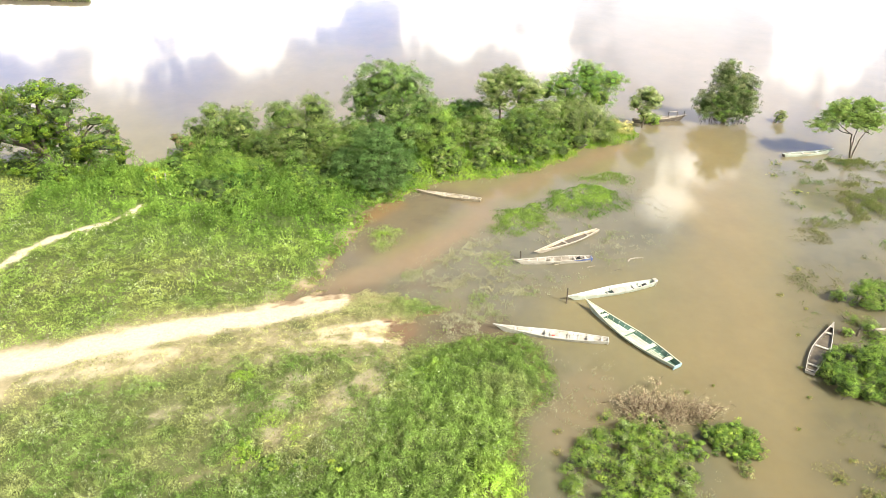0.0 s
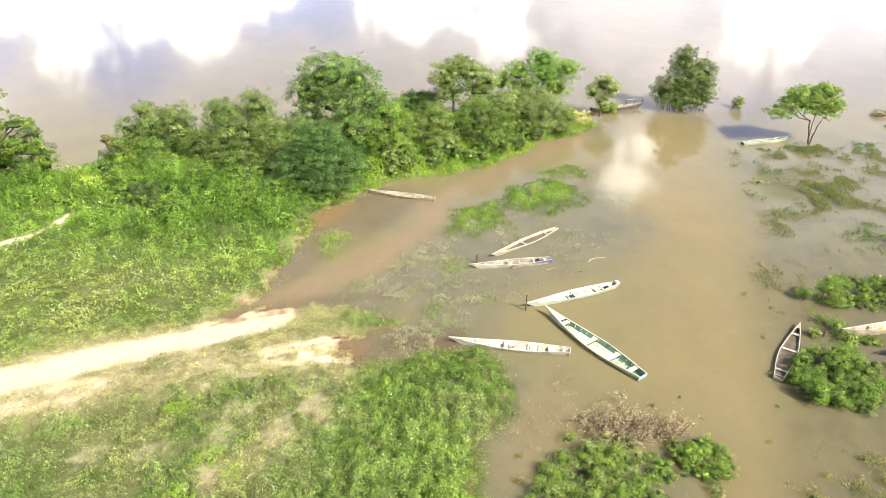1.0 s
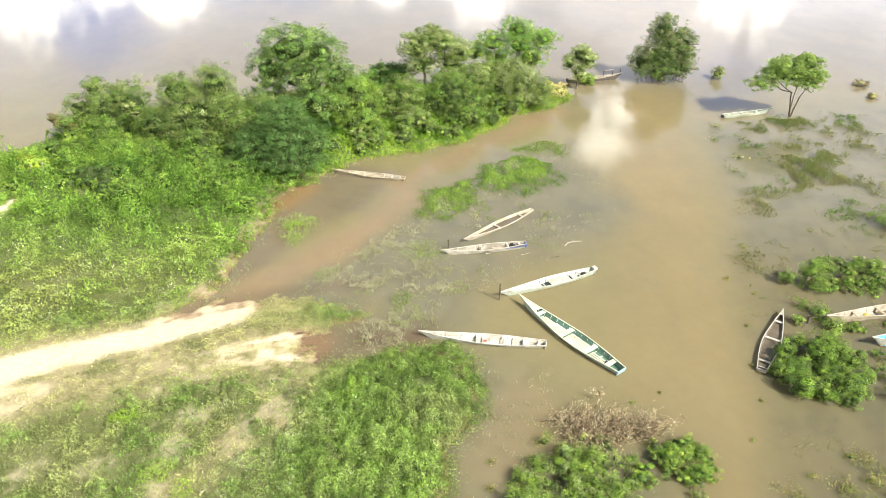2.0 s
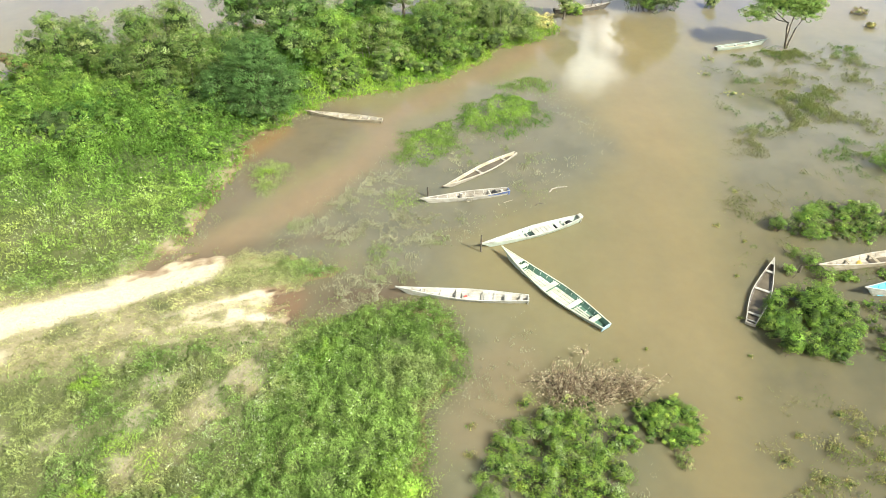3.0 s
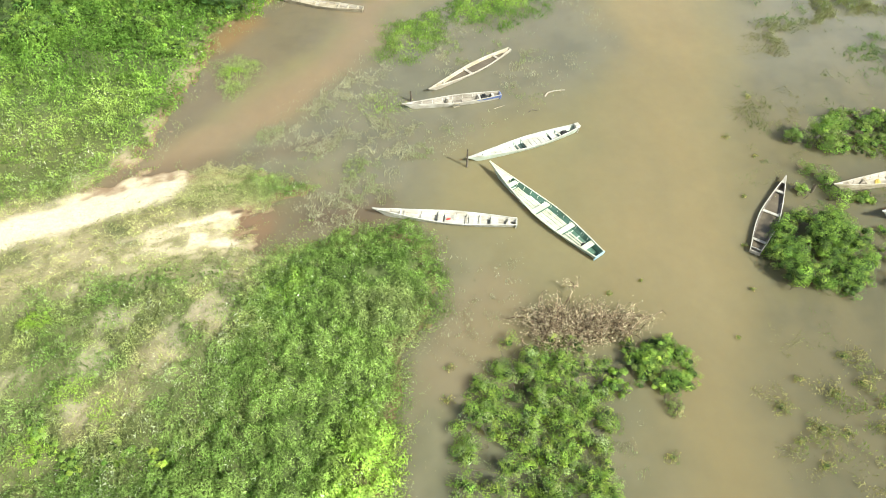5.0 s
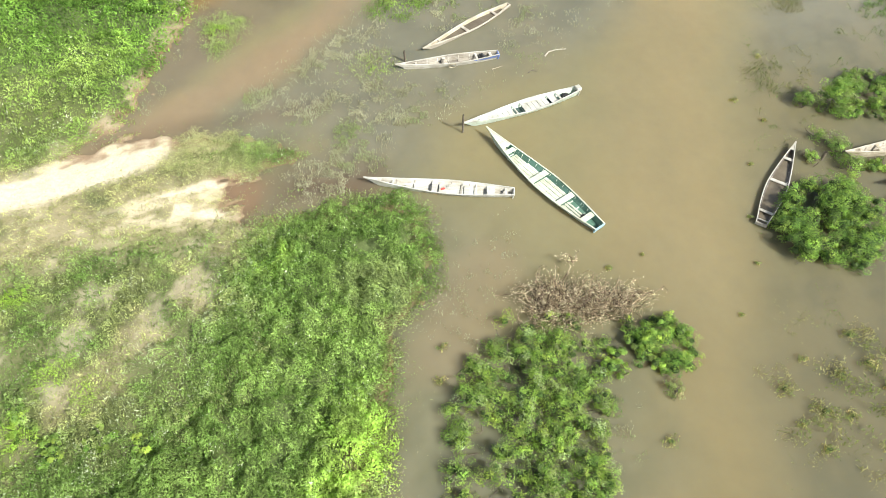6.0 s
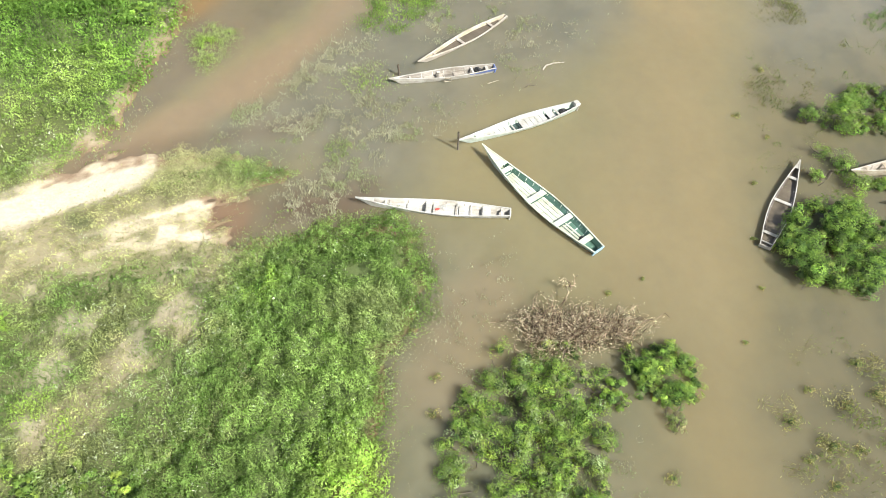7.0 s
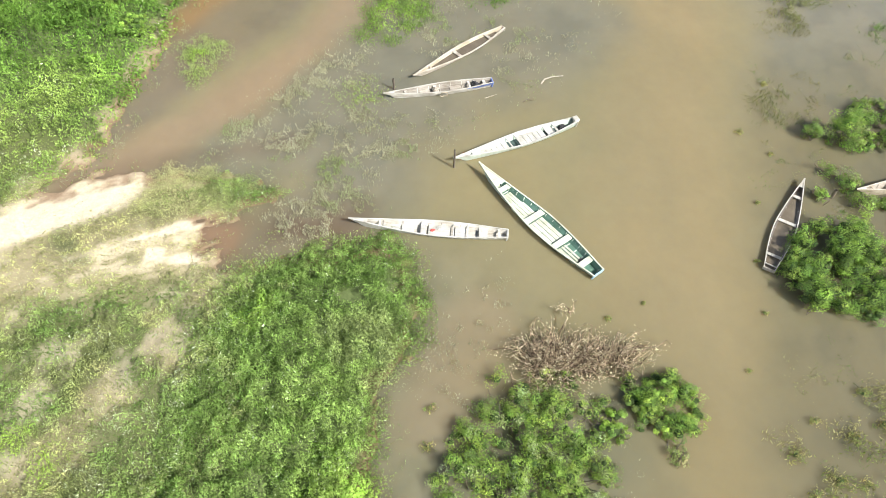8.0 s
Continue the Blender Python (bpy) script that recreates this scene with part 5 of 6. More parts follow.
plant("shrub", (26.5, 33.2, 0.0), clumps(BUSH_STRIP, 14, 0.25, 0.45, 0.2, 0.4, 57, (26.5, 33.2)), 4000, 0.10, [(3, OLIVE), (3, LUSH), (2, FRESH)], "low green growth between two boats", "shrub", 57, clump=0.25, aspect=0.42, shell=0.3, core=0.42)
plant("shrub", (23.9, 34.6, 0.0), [(0, -0.2, 0.3, 0.5, 0.9, 0.4), (-0.5, 0.5, 0.25, 0.4, 0.4, 0.3), (0.2, -1.4, 0.3, 0.5, 0.7, 0.4)], 2200, 0.11, P_MIXED, "thin green bush at a canoe's bow", "shrub", 48, clump=0.36, shell=0.15, core=0.25, aspect=0.36)
plant("shrub", (22.5, 33.8, 0.0), [(0, 0, 0.2, 0.35, 0.3, 0.25)], 500, 0.10, P_GREY + [(3, FRESH)], "small green tuft beside a stake", "shrub", 49, clump=0.24)
plant("shrub", (24.9, 37.3, 0.0), [(0, 0, 0.8, 0.8, 0.8, 0.9), (0.2, -0.7, 0.4, 0.6, 0.5, 0.5)], 3600, 0.12, P_MIXED, "upright green bush casting shade on water", "shrub", 50, clump=0.36, shell=0.15, core=0.25, aspect=0.36, twigs=20)
plant("shrub", (23.6, 37.5, 0.0), [(0, 0, 0.4, 0.5, 0.45, 0.45)], 1100, 0.11, P_MIXED, "small green bush standing in water", "shrub", 51, clump=0.36, shell=0.15, core=0.25, aspect=0.36)
BUSH_REED = [(25.5, 36.0), (25.6, 38.4), (26.4, 39.7), (29.2, 39.7), (31.0, 38.6), (30.5, 36.6), (28.2, 35.8)]
plant("shrub", (27.8, 37.8, 0.0), clumps(BUSH_REED, 110, 0.24, 0.52, 0.25, 0.85, 52, (27.8, 37.8)), 17000, 0.095, [(4, LUSH), (1, FRESH), (3, OLIVE), (1, SAGE)], "broad clump of green bushes in shallow water", "shrub", 52, clump=0.36, aspect=0.4, shell=0.15, core=0.3, twigs=80)
plant("shrub", (33.6, 43.7, 0.0), [(0, 0, 0.6, 1.3, 1.5, 0.8), (1.8, -0.5, 0.6, 1.3, 1.3, 0.8)], 5000, 0.13, P_MIXED, "green bush on the flooded flats", "shrub", 53, clump=0.36, shell=0.15, core=0.25, aspect=0.36)

for k, (x, y, r) in enumerate([(47.3, 70.8, 0.9), (46.5, 67.5, 0.5), (49.5, 68.2, 0.7)]):
    plant("shrub", (x, y, 0.0), [(0, 0, 0.2 * r + 0.1, r, r * 0.7, 0.35 * r)], 500, 0.12, [(3, BROWN), (2, STRAW), (2, OLIVE)], "low tangle of brown twigs in the water", "shrub", 58 + k, twigs=40, core=0.25, group="brown tangles in the water")

# dead shrub
dead = empty("dead_shrub", Matrix.Translation((11.0, 26.75, 0.0)))
tagged(dead, "dead brown shrub with bare twigs and pale dry leaves", "shrub")
rng = np.random.default_rng(61)
paths, tips = [], []
for k in range(900):
    u = rng.uniform(-1, 1) if k % 3 else rng.uniform(-1, -0.2)
    deep = 0.50 - 0.24 * u
    root = np.array([u * 1.75 - 0.2 + rng.normal(0, 0.18), -0.12 + rng.normal(0, deep * 0.6), -0.05])
    end = root + np.array([rng.normal(0, 0.42) + u * 0.15, rng.normal(0.05, 0.36), abs(rng.normal(0.38, 0.28)) * (1.15 - 0.35 * abs(u))])
    paths.append((curve_points(root, end, rng.normal(0, 0.24, 3) + (0, 0, 0.1), 7, 0.05, rng), np.linspace(0.015, 0.005, 7)))
    tips.append(end)
for a, b in (((-1.6, 0.1, 0.05), (-3.5, 0.5, 0.12)), ((-0.8, 0.9, 0.2), (0.05, 2.2, 0.45)), ((-0.3, 1.6, 0.4), (-0.75, 1.9, 0.5)), ((1.6, -0.2, 0.15), (3.0, 0.2, 0.35)), ((1.4, -0.1, 0.2), (2.5, -0.25, 0.4)), ((1.3, 0.1, 0.2), (2.4, 0.1, 0.3))):
    paths.append((curve_points(a, b, (0.1, 0.15, 0.1), 8, 0.05, rng), np.linspace(0.03, 0.010, 8)))
    tips += [np.array(a) + (np.array(b) - a) * t for t in rng.uniform(0.3, 1, 14)]
v, q = tubes(paths, 4)
array_mesh("brushwood", v, q, DRY, np.repeat(pick(rng, len(v) // 4, [(3, (0.16, 0.115, 0.095)), (4, (0.30, 0.235, 0.20)), (4, (0.05, 0.033, 0.027))]), 4, axis=0), parent=dead)
tips = np.array(tips)
n = 5200
P = tips[rng.integers(0, len(tips), n)] + rng.normal(0, 0.10, (n, 3))
P[:, 2] = np.abs(P[:, 2])
leaves("dry_leaves", P, rng.normal(0, 0.7, (n, 3)) + (0, 0, 0.6), rng.uniform(0.03, 0.085, n), 0.5, pick(rng, n, [(3, (0.33, 0.275, 0.23)), (4, (0.12, 0.085, 0.07)), (3, (0.50, 0.43, 0.365))]), DRY, dead, rng)


# ---- herbs and grass over the ground ----


def cover(name, label, x0, x1, y0, y1, per_m2, zone, seed, category="herbs", mat=LEAF, broad_part=0.0):
    """Low plants over a stretch of ground. zone(x, y) gives how likely a leaf grows, the canopy's height, leaf length, width over length, uprightness and colour."""
    rng = np.random.default_rng(seed)
    n = int((x1 - x0) * (y1 - y0) * per_m2 * 1.2)
    x, y = rng.uniform(x0, x1, n), rng.uniform(y0, y1, n)
    chance = zone(x, y, rng)[0]
    keep = rng.random(n) < chance
    x, y = x[keep], y[keep]
    _, top, size, aspect, upright, tint = zone(x, y, rng)
    e = 0.15
    gx = (zone(x + e, y, rng)[1] - top) / e
    gy = (zone(x, y + e, rng)[1] - top) / e
    n = len(x)
    broad = rng.random(n) < broad_part
    size, tint = np.where(broad, size * 1.55, size), np.where(broad[:, None], tint * 1.08, tint)
    aspect = np.where(broad, np.maximum(aspect, 0.45), aspect)
    z = np.maximum(height(x, y), -0.02) + top * (1 - 0.75 * rng.random(n) ** 1.3 * np.where(broad, 0.3, 1))
    N = np.column_stack([-gx, -gy, np.ones(n)]) * (1 - upright)[:, None] + rng.normal(0, 0.5, (n, 3))
    horiz = rng.normal(0, 1, (n, 3)) * np.array([1, 1, 0.15])
    N = np.where((rng.random(n) < upright)[:, None], horiz, N)
    A = rng.normal(0, 1, (n, 3))
    A[:, 2] += upright * 4
    ob = leaves(name, np.column_stack([x, y, z]), N, 0.95 * size * rng.uniform(0.6, 1.35, n), aspect, tint * (0.70 + 0.76 * rng.random((n, 1))), mat, rng=rng, along=A)
    return tagged(ob, label, category, kind="stuff")


def palette3(a, b, c, f, g):
    return blend(blend(a, b, f), np.asarray(c), g)


NEAR_LUSH = [(2.9, 14), (3.7, 23.5), (4.1, 26.4), (5.3, 27.6), (5.7, 29.2), (5.3, 31.6), (4.2, 32.6), (2.2, 32.4), (0.4, 31.9), (-0.6, 31.2), (-1.1, 29.3), (-1.6, 26.8), (-2.6, 24.0), (-4.5, 21.5), (-9.0, 19.5), (-12, 17)]


def near_lush(x, y, rng):
    d = outline(NEAR_LUSH, x, y) + (fbm(x, y, 1.3, 41) - 0.5) * 1.3
    mound = fbm(x, y, 1.1, 42)
    fine = fbm(x, y, 0.5, 43)
    top = (0.08 + 0.5 * mound + 0.8 * (fine - 0.38) + 0.75 * (fbm(x, y, 0.3, 40) - 0.42)) * (0.25 + 0.75 * step(0, 1.6, d))
    pond = np.hypot((x - 2.95) / 0.85, (y - 29.6) / 0.6)
    west = step(0.5, -1.5, x)
    chance = (step(-0.7, 1.0, d) * (1 - west) + step(-1.6, 1.0, d) * west) * (1 - step(0.60, 0.70, fbm(x, y, 0.6, 44)) * 0.75) * step(0.5, 1.2, pond + 0.4 * fine)
    lime = step(24.2, 21.8, y + 1.2 * (mound - 0.5) * 3) * step(0.8, 2.4, x + 0.5 * (21.5 - y) * (y < 21.5)) + step(1.1, 0.3, np.hypot((x + 0.6), (y - 29.3) / 1.2)) * 0.7
    tint = palette3((0.110, 0.165, 0.056), (0.170, 0.230, 0.088), (0.265, 0.35, 0.095), step(0.35, 0.72, fbm(x, y, 1.9, 45) * 0.6 + fine * 0.4), np.clip(lime, 0, 1) * 0.75)
    grey = np.maximum(step(0.55, 0.72, fbm(x, y, 1.5, 46)) * step(0.5, 3.5, x), step(1.3, 0.4, np.hypot(x - 3.6, y - 28.2)))
    tint = blend(tint, (0.20, 0.22, 0.13), grey * 0.7)
    fleck = rng.random(x.shape) < 0.05 * step(0.5, 0.62, fbm(x, y, 0.5, 47))
    tint = np.where(fleck[:, None], np.array([[0.32, 0.35, 0.31]]), tint)
    tint = tint * (0.66 + 0.55 * step(0.3, 0.7, fbm(x, y, 0.3, 48)))[:, None]
    size = 0.084 + 0.05 * np.clip(lime, 0, 1) * step(0.4, 0.6, fine)
    return chance, np.maximum(top, 0.03), size, np.full(x.shape, 0.34), np.full(x.shape, 0.38), tint


cover("bank_herbs", "lush tangled green herbs on the near bank", -10, 6, 17, 33.2, 1800, near_lush, 71, broad_part=0.05)


def lawn(x, y, rng):
    d = np.minimum(shore(x, y), -outline(NEAR_LUSH, x, y) + 1.6)
    road_gap = np.minimum(line(ROAD, x, y), line(SIDE_ROAD, x, y))
    bare = sand(x, y)
    tuft = fbm(x, y, 0.9, 51)
    fine = fbm(x, y, 0.3, 52)
    worn = step(1.3, 0.2, line(TRAIL, x, y) + (fbm(x, y, 1.2, 24) - 0.4) * 3.0)
    top = (0.03 + 0.34 * step(0.35, 0.8, tuft) * fine * 1.5 + 0.30 * step(0.45, 0.75, fbm(x, y, 0.34, 50)) + 0.08 * fine) * (0.4 + 0.6 * step(0.5, 3.5, road_gap)) * (1 - 0.6 * worn)
    chance = step(-0.2, 0.4, d) * (1 - 0.97 * bare) * (0.3 + 0.7 * step(0.3, 0.55, tuft)) * (1 - 0.35 * worn) * (0.42 + 0.58 * step(0.8, 3.0, road_gap)) * step(38.2, 36.6, y - 0.45 * (x + 8) * (x < -8))
    dry = step(0.42, 0.68, fbm(x, y, 1.6, 53)) * 0.5 + 0.8 * step(2.6, 0.8, road_gap) + 0.6 * worn
    tint = palette3((0.100, 0.155, 0.052), (0.160, 0.215, 0.092), (0.275, 0.258, 0.17), step(0.35, 0.7, fbm(x, y, 1.1, 54)), np.clip(dry, 0, 0.9))
    tint = tint * (0.60 + 0.66 * step(0.3, 0.7, fbm(x, y, 0.28, 56)))[:, None]
    rosette = step(0.58, 0.68, fbm(x, y, 0.4, 57)) * step(0.42, 0.6, fbm(x, y, 2.6, 58))
    flower = rng.random(x.shape) < 0.03 + 0.3 * rosette
    tint = np.where(flower[:, None], np.array([[0.29, 0.31, 0.285]]), tint)
    lime = np.maximum.reduce([step(0.9, 0.3, np.hypot(x - a, y - b) + (fine - 0.5)) for a, b in ((-7.36, 24.43), (-6.2, 23.8), (-9.4, 27.6), (-8.0, 22.3))])
    top = top + 0.3 * lime * fine
    tint = blend(tint, (0.20, 0.29, 0.055), lime * 0.8)
    return chance, np.maximum(top, 0.02), np.full(x.shape, 0.092), np.full(x.shape, 0.24), np.full(x.shape, 0.45), tint


cover("meadow_grass", "sparse dry grass and grey-green weeds with bare sand", -20, 1.5, 17, 37, 1150, lawn, 72, "grass", broad_part=0.02)


def far_meadow(x, y, rng):
    d = np.minimum(shore(x, y), (y - 36.5 - 0.5 * (x + 8) * (x < -8)) * 0.8)
    bare = sand(x, y)
    mound = fbm(x, y, 2.0, 61)
    fine = fbm(x, y, 0.6, 62)
    lush = step(38.5, 45.0, y + 2.5 * (mound - 0.5) + 0.15 * (x + 15))
    top = (0.04 + 0.30 * fine * fine + 0.35 * step(0.42, 0.75, fbm(x, y, 0.4, 60)) + lush * (0.10 + 1.7 * mound * mound * (0.3 + 1.2 * fine) + 1.5 * step(0.45, 0.75, fbm(x, y, 1.5, 49)) * (0.5 + fine) + 0.7 * (fbm(x, y, 0.55, 55) - 0.4))) * (0.25 + 0.75 * step(0, 2.0, d)) * step(-0.2, 2.2, line(FOOTPATH, x, y))
    hollow = np.maximum.reduce([step(r * 1.3, r * 0.6, np.hypot(x - a, (y - b) * 1.5) + (fine - 0.5) * 1.2) for a, b, r in ((-17.2, 48.1, 1.7), (-9.0, 52.3, 1.5), (-17.6, 48.8, 1.2), (-16.4, 49.6, 0.8), (-17.0, 48.2, 1.3), (-13.8, 45.1, 0.6), (-10.2, 53.6, 0.9), (-12.6, 47.4, 0.5), (-20.6, 47.6, 0.6))])
    margin = step(1.3, 0.4, shore(x, y)) * step(0.42, 0.60, fbm(x, y, 1.1, 23))
    top = top * (1 - 0.85 * hollow) * (1 - 0.6 * margin)
    chance = step(-0.3, 0.3, d) * (1 - 0.92 * hollow) * (1 - 0.7 * margin) * (1 - 0.96 * bare) * (0.75 + 0.25 * lush) * (1 - 0.7 * step(0.62, 0.72, fbm(x, y, 1.0, 63)))
    sp = fbm(x, y, 3.4, 64)
    tint = palette3((0.135, 0.19, 0.062), (0.19, 0.24, 0.09), (0.26, 0.27, 0.13), step(0.4, 0.7, fbm(x, y, 1.2, 65)), step(0.5, 0.7, sp) * 0.5)
    green = palette3((0.080, 0.140, 0.034), (0.125, 0.20, 0.048), (0.18, 0.255, 0.068), step(0.35, 0.65, sp), step(0.52, 0.72, fbm(x, y, 1.6, 66)) * 0.7)
    tint = tint * (1 - lush[:, None]) + green * lush[:, None]
    tint = tint * (0.64 + 0.66 * step(0.3, 0.7, fbm(x, y, 0.45, 59)))[:, None]
    pale = (rng.random(x.shape) < 0.16 * (1 - 0.95 * lush)) & (fbm(x, y, 0.7, 67) > 0.58)
    tint = np.where(pale[:, None], np.array([[0.33, 0.35, 0.315]]), tint)
    return chance, np.maximum(top, 0.03), 0.106 + 0.024 * lush, np.full(x.shape, 0.40), 0.38 - 0.2 * lush, tint


cover("roadside_herbs", "grey-green herbs and grass above the sandy road", -34, -8, 24, 35.5, 420, far_meadow, 76, broad_part=0.07)
cover("meadow_herbs", "bright green herbs and creepers covering the bank", -30, -4, 35.5, 62, 430, far_meadow, 73, broad_part=0.07)


def spit(x, y, rng):
    d = shore(x, y)
    mound = fbm(x, y, 1.6, 68)
    fine = fbm(x, y, 0.6, 69)
    top = (0.15 + 0.9 * mound * (0.4 + fine) + 0.8 * (fbm(x, y, 0.4, 63) - 0.4)) * (0.3 + 0.7 * step(0, 1.6, d))
    tint = palette3((0.09, 0.17, 0.03), (0.165, 0.26, 0.05), (0.25, 0.32, 0.07), step(0.35, 0.65, mound), step(0.4, 0.7, fine) * step(2.5, 0.5, d) * 0.5)
    return step(-0.5, 0.2, d), top, np.full(x.shape, 0.2), np.full(x.shape, 0.2), np.full(x.shape, 0.55), tint


cover("spit_herbs", "tall bright green grass along the spit", -4.2, 18.5, 50, 72, 230, spit, 74)


def rough_field(x, y, rng):
    d = shore(x, y)
    top = 0.05 + 0.3 * fbm(x, y, 2.0, 70)
    tint = palette3((0.09, 0.16, 0.04), (0.17, 0.24, 0.06), (0.3, 0.28, 0.14), fbm(x, y, 3.0, 71), fbm(x, y, 5.0, 72) * 0.6)
    return step(-0.3, 0.3, d) * (1 - 0.96 * sand(x, y)), top, np.full(x.shape, 0.22), np.full(x.shape, 0.4), np.full(x.shape, 0.3), tint


cover("field_herbs", "green herbs along the river bank", -48, -29.8, 20, 57, 45, rough_field, 75)


# ---- grassy islets and water weeds ----
ISLETS = [
    [(3.4, 45.9), (3.6, 48.3), (5.6, 49.7), (7.2, 50.6), (7.6, 48.8), (6.8, 46.8), (5.0, 45.2)],
    [(7.6, 50.2), (8.6, 53.0), (10.8, 54.2), (13.2, 53.0), (13.6, 50.8), (10.6, 48.6), (8.4, 49.0)],
    [(10.6, 55.5), (13.3, 57.2), (15.5, 56.2), (14.5, 54.8)],
    [(-5.1, 43.4), (-5.0, 45.0), (-4.1, 45.7), (-3.1, 45.2), (-3.4, 43.7), (-4.2, 42.6)],
    [(30.4, 49.2), (30.6, 51.5), (32.8, 56.0), (35.6, 56.6), (36.0, 54.0), (34.0, 50.0)],
    [(31.4, 61.2), (34.0, 61.7), (37.2, 62.2), (36.8, 60.0), (32.4, 59.6)],
    [(2.4, 40.4), (2.6, 41.8), (3.6, 42.0), (4.4, 40.9), (3.8, 39.8)],
    [(24.6, 45.6), (25.2, 47.0), (26.6, 46.8), (26.4, 45.0)],
    [(16.9, 21.0), (17.1, 23.2), (18.4, 23.5), (19.8, 24.8), (22.0, 24.6), (22.5, 20.0), (18.0, 19.8)],
    [(21.6, 37.4), (22.0, 40.2), (24.6, 42.0), (25.4, 40.4), (23.6, 38.2)],
]
KINDS = [(1.0, 0.36, FRESH, (0.10, 0.15, 0.05)), (1.0, 0.55, FRESH, (0.075, 0.13, 0.035)), (0.6, 0.28, OLIVE, LUSH), (1.0, 0.3, (0.18, 0.26, 0.06), SAGE), (1.0, 0.5, (0.095, 0.115, 0.05), (0.12, 0.12, 0.07)), (1.0, 0.5, (0.12, 0.125, 0.065), (0.085, 0.10, 0.048)), (0.35, 0.15, FRESH, SAGE), (0.5, 0.25, (0.09, 0.10, 0.05), (0.12, 0.11, 0.07)), (0.42, 0.30, (0.11, 0.13, 0.055), (0.21, 0.19, 0.13)), (0.3, 0.22, (0.085, 0.095, 0.05), (0.13, 0.12, 0.08))]
for k, (poly, (thick, tall, c1, c2)) in enumerate(zip(ISLETS, KINDS)):
    xs, ys = [a for a, _ in poly], [b for _, b in poly]

    def islet(x, y, rng, poly=poly, thick=thick, tall=tall, c1=c1, c2=c2, k=k):
        d = outline(poly, x, y) + (fbm(x, y, 1.2, 80 + k) - 0.5) * 1.6
        fine = fbm(x, y, 0.5, 90 + k)
        top = 0.03 + tall * (0.4 + fine) * step(-0.5, 1.0, d)
        tint = blend(c2, c1, step(-0.1, 0.8, d) * step(0.3, 0.6, fine))
        return step(-0.9, 0.6, d) * thick * (1 - (0.75 + 0.24 * (k in (4, 5, 8, 9))) * step(0.50 - 0.08 * (k in (4, 5)) - 0.10 * (k > 7), 0.62 - 0.06 * (k in (4, 5)) - 0.10 * (k > 7), fbm(x, y, 0.9, 95 + k))), top, np.full(x.shape, 0.16), np.full(x.shape, 0.2), np.full(x.shape, 0.55), tint

    cover("grass_islet", ("bright green grass islet in the flooded shallows", "low patch of weeds rising from the shallows")[k > 1], min(xs) - 1, max(xs) + 1, min(ys) - 1, max(ys) + 1, 520, islet, 80 + k, "grass")


def tongue(x, y, rng):
    d = outline([(-6.0, 35.95), (-4.6, 36.75), (-2.7, 36.7), (-0.8, 35.9), (0.5, 35.2), (-1.1, 34.5), (-2.1, 34.2), (-3.7, 34.0), (-5.1, 34.05), (-6.2, 34.95)], x, y) + (fbm(x, y, 0.8, 102) - 0.5) * 1.0
    fine = fbm(x, y, 0.4, 103)
    tint = palette3((0.12, 0.165, 0.065), (0.20, 0.21, 0.12), (0.30, 0.265, 0.185), fine, step(-1.0, -4.0, x) * 0.6)
    return step(-0.3, 0.4, d) * 0.9 * (1 - 0.9 * sand(x, y)), 0.04 + 0.22 * fine * step(-0.3, 0.6, d), np.full(x.shape, 0.10), np.full(x.shape, 0.17), np.full(x.shape, 0.65), tint


cover("tongue_grass", "straw and green grass on a low tongue of land", -7, 2.5, 33, 37.5, 1300, tongue, 104, "grass", DRY)


WEED_ROWS = [[(2.39, 43.57), (-0.06, 41.08), (-2.09, 38.69)], [(1.4, 38.66), (-0.21, 37.51)], [(2.41, 37.39), (1.94, 35.57)], [(3.4, 37.35), (6.74, 37.56)], [(-1.82, 33.94), (-0.34, 34.38), (1.81, 34.27)], [(-4.67, 42.09), (-5.55, 41.03)], [(3.4, 38.6), (3.27, 40.4)], [(0.6, 33.0), (2.2, 32.6)]]


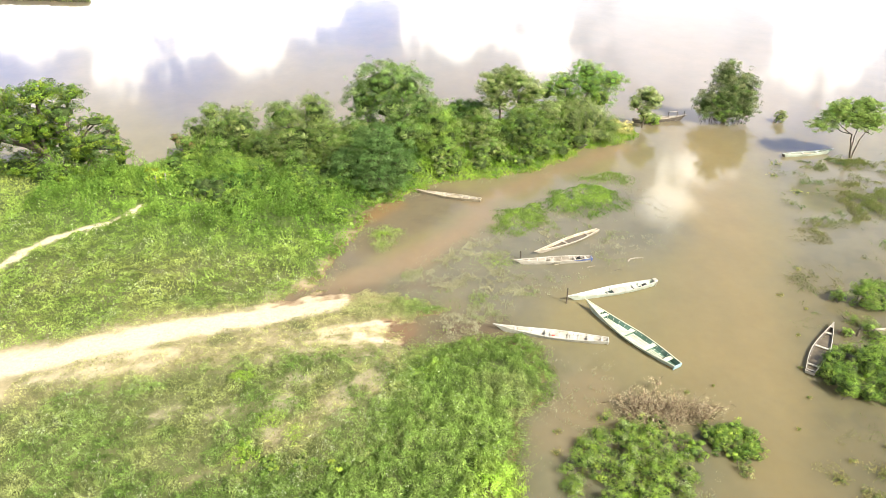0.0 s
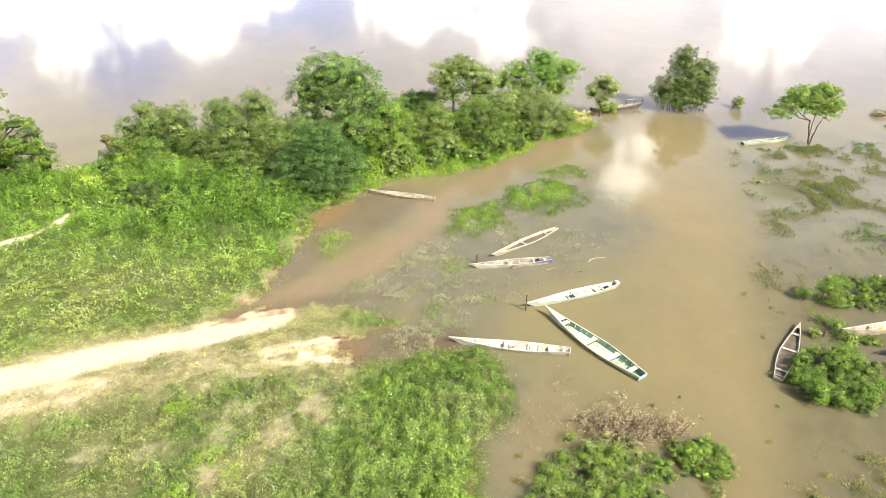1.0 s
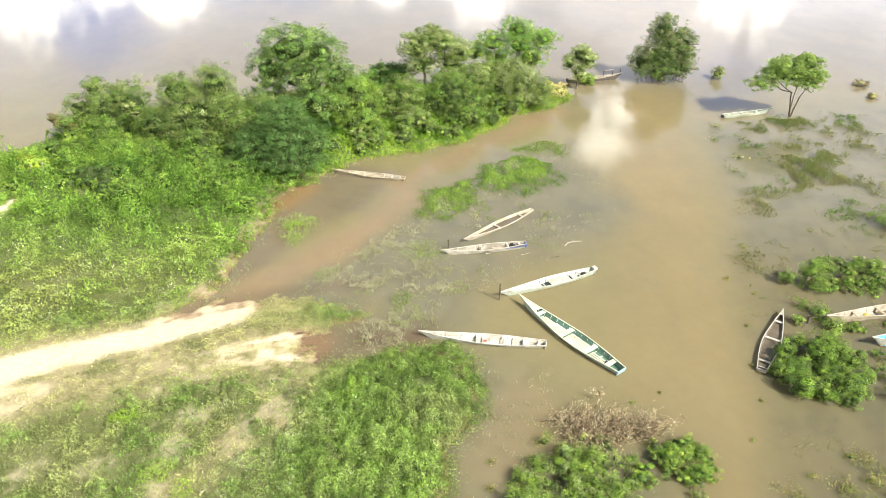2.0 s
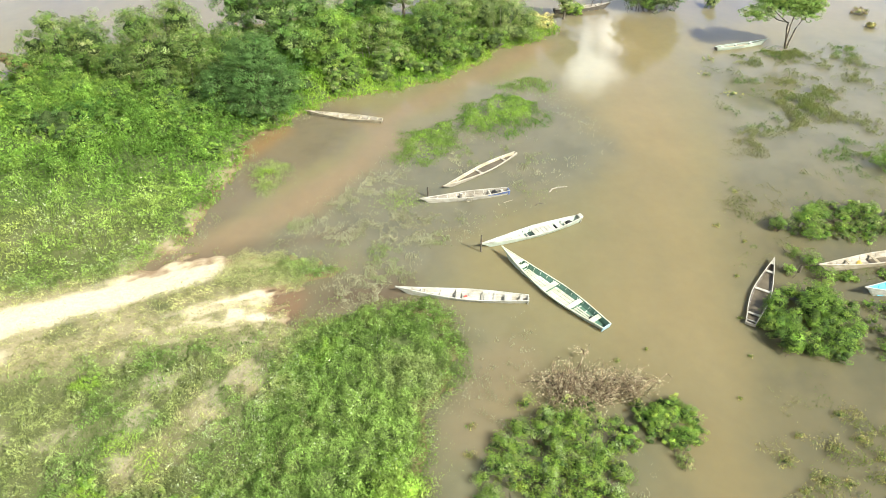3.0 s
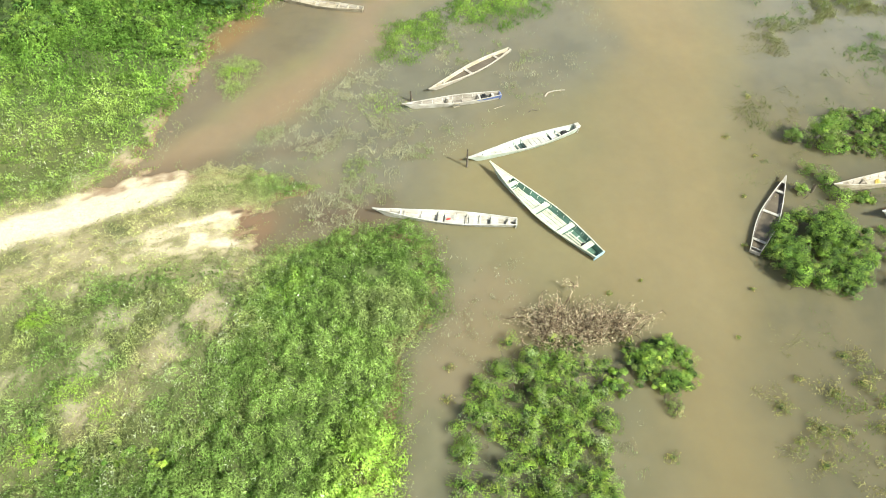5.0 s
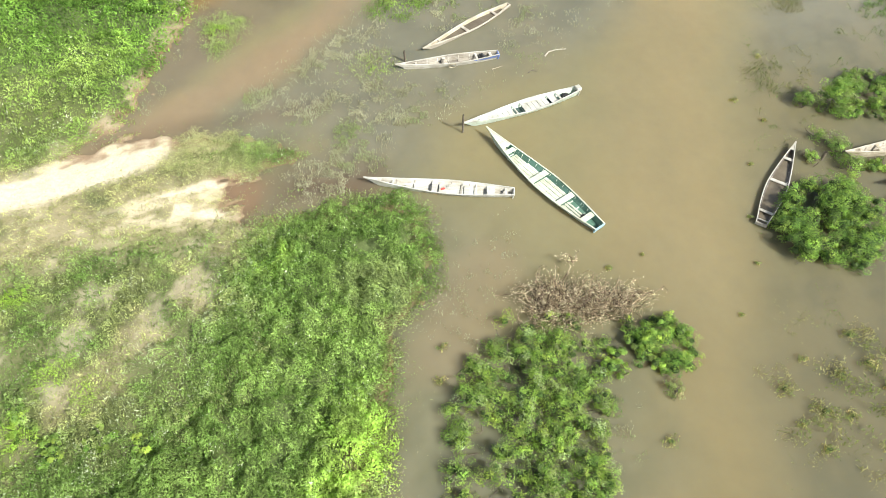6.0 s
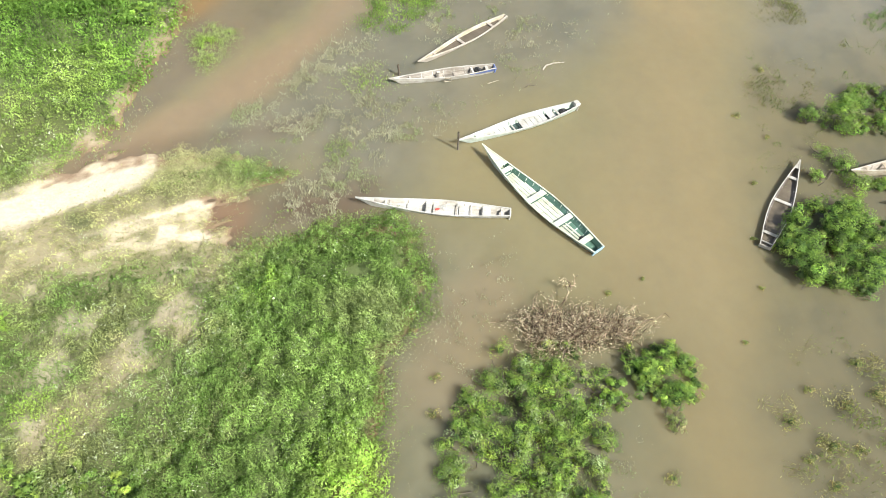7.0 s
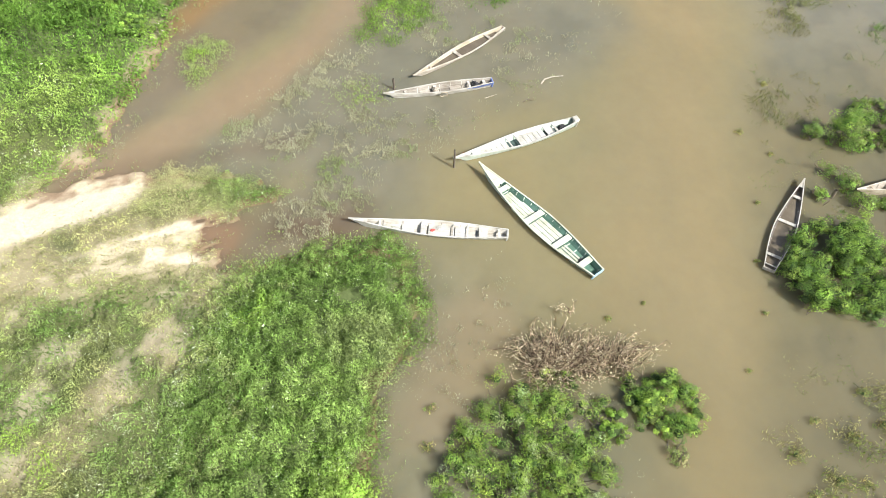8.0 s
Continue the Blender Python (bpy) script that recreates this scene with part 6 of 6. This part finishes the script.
def weeds(x, y, rng):
    """Thin emergent weeds in the shallows, in loose drifts."""
    f = np.maximum.reduce([step(-0.5, 1.5, outline(z, x, y)) for z in (SHALLOW_LEFT, SHALLOW_NEAR)])
    open_water = step(7.5, 5.5, x) * step(28.0, 31.0, y) + step(30.0, 34.0, y) * (x < 9)
    drift = step(0.36, 0.66, fbm(x, y, 1.9, 111)) * step(0.44, 0.68, fbm(x, y, 0.35, 112)) * (0.35 + 0.65 * step(0.45, 0.65, fbm(x, y, 5.0, 117)))
    rows = np.minimum.reduce([line(l, x, y) for l in WEED_ROWS]) + (fbm(x, y, 0.7, 118) - 0.5) * 1.2
    drift = np.maximum(drift, step(0.75, 0.15, rows) * step(0.36, 0.55, fbm(x, y, 0.4, 119)) * 1.7)
    wet = step(0.0, -0.4, shore(x, y))
    edge = step(-1.3, -0.1, shore(x, y)) * wet * step(0.4, 0.7, fbm(x, y, 0.5, 113)) * (y < 57)
    boat_gap = step(0.5, 1.0, np.minimum.reduce([line([(8.4, 36.2), (12.0, 30.0)], x, y), line([(7.2, 36.4), (12.9, 38.6)], x, y), line([(2.8, 33.2), (8.9, 32.2)], x, y), line([(5.9, 42), (10.6, 45.6)], x, y), line([(4.4, 40.6), (9.5, 41.4)], x, y)]))
    chance = np.clip(f * drift * 0.9 * (1 - step(9.0, 14.0, x) * 0.7) + edge * 0.22, 0, 1) * wet * boat_gap
    tint = palette3((0.13, 0.125, 0.090), (0.28, 0.265, 0.235), (0.12, 0.155, 0.065), fbm(x, y, 0.8, 114), step(0.5, 0.7, fbm(x, y, 2.5, 115)) * 0.8)
    return chance, np.full(x.shape, 0.14), np.full(x.shape, 0.14), np.full(x.shape, 0.13), np.full(x.shape, 0.8), tint


cover("water_weeds", "sparse pale weed stems standing in the shallows", -10, 19, 20, 58, 780, weeds, 116, "weeds", DRY)


def flats(x, y, rng):
    f = step(-0.5, 2.0, outline(SHALLOW_RIGHT, x, y))
    drift = step(0.48, 0.72, fbm(x, y, 1.6, 121)) * step(0.42, 0.62, fbm(x, y, 0.5, 122))
    upper = step(40.0, 48.0, y)
    tint = palette3((0.075, 0.085, 0.04), (0.14, 0.14, 0.075), (0.06, 0.095, 0.03), fbm(x, y, 0.8, 123), step(0.5, 0.7, fbm(x, y, 3.0, 124)))
    return f * drift * (0.5 + 0.5 * upper), 0.10 + 0.2 * upper, 0.085 + 0.04 * upper, np.full(x.shape, 0.34), np.full(x.shape, 0.45), tint


cover("flats_weeds", "tufts of olive weeds scattered over the flooded flats", 14, 46, 18, 64, 420, flats, 125, "weeds", DRY)

# single tufts in the open water
rng = np.random.default_rng(131)
TUFTS = [(20.4, 37.9, 0.26), (18.05, 28.2, 0.12), (12.15, 28.3, 0.14), (20.2, 24.8, 0.4), (12.6, 21.2, 0.35), (18.6, 30.6, 0.14), (21.3, 36.4, 0.16), (19.7, 33.6, 0.14), (28.6, 60.2, 0.7), (13.6, 28.9, 0.10), (16.6, 25.9, 0.12), (18.16, 23.92, 0.25), (17.05, 22.8, 0.5), (18.1, 21.9, 0.6), (17.2, 21.5, 0.35), (20.46, 23.65, 0.6), (19.27, 23.25, 0.35), (19.0, 21.7, 0.35), (20.4, 21.7, 0.6), (20.8, 22.7, 0.4), (17.7, 20.6, 0.4), (22.8, 41.2, 0.3), (28.0, 54.0, 0.8), (27.4, 57.5, 0.6), (5.3, 23.9, 0.3), (5.5, 25.2, 0.25), (41.8, 62.5, 0.5), (43, 58.5, 0.4)]
for k, (x, y, r) in enumerate(TUFTS):
    plant("weed_tuft", (x, y, 0.0), [(0, 0, 0.05 + 0.12 * r, r, r * 0.8, 0.25 * r + 0.05)], int(40 + 420 * r), 0.075, [(4, OLIVE), (3, (0.15, 0.14, 0.07)), (2, (0.3, 0.26, 0.15))], "small tuft of pale weeds in open water", "weeds", 131 + k, clump=0.2, aspect=0.4, shell=0.1, twigs=-1, core=0.2, group="weed tufts in the water")

# far mat of drift weed on the river
rng = np.random.default_rng(141)
n = 5000
P = np.column_stack([rng.uniform(-92, -66, n), rng.normal(133.9, 0.5, n), np.abs(rng.normal(0.2, 0.3, n))])
tagged(leaves("drift_mat", P, rng.normal(0, 1, (n, 3)), 0.6, 0.5, pick(rng, n, [(3, (0.07, 0.07, 0.055)), (2, (0.11, 0.09, 0.07)), (1, OLIVE)]), DRY, rng=rng), "long raft of drift weed far out on the river", "weeds", kind="stuff")
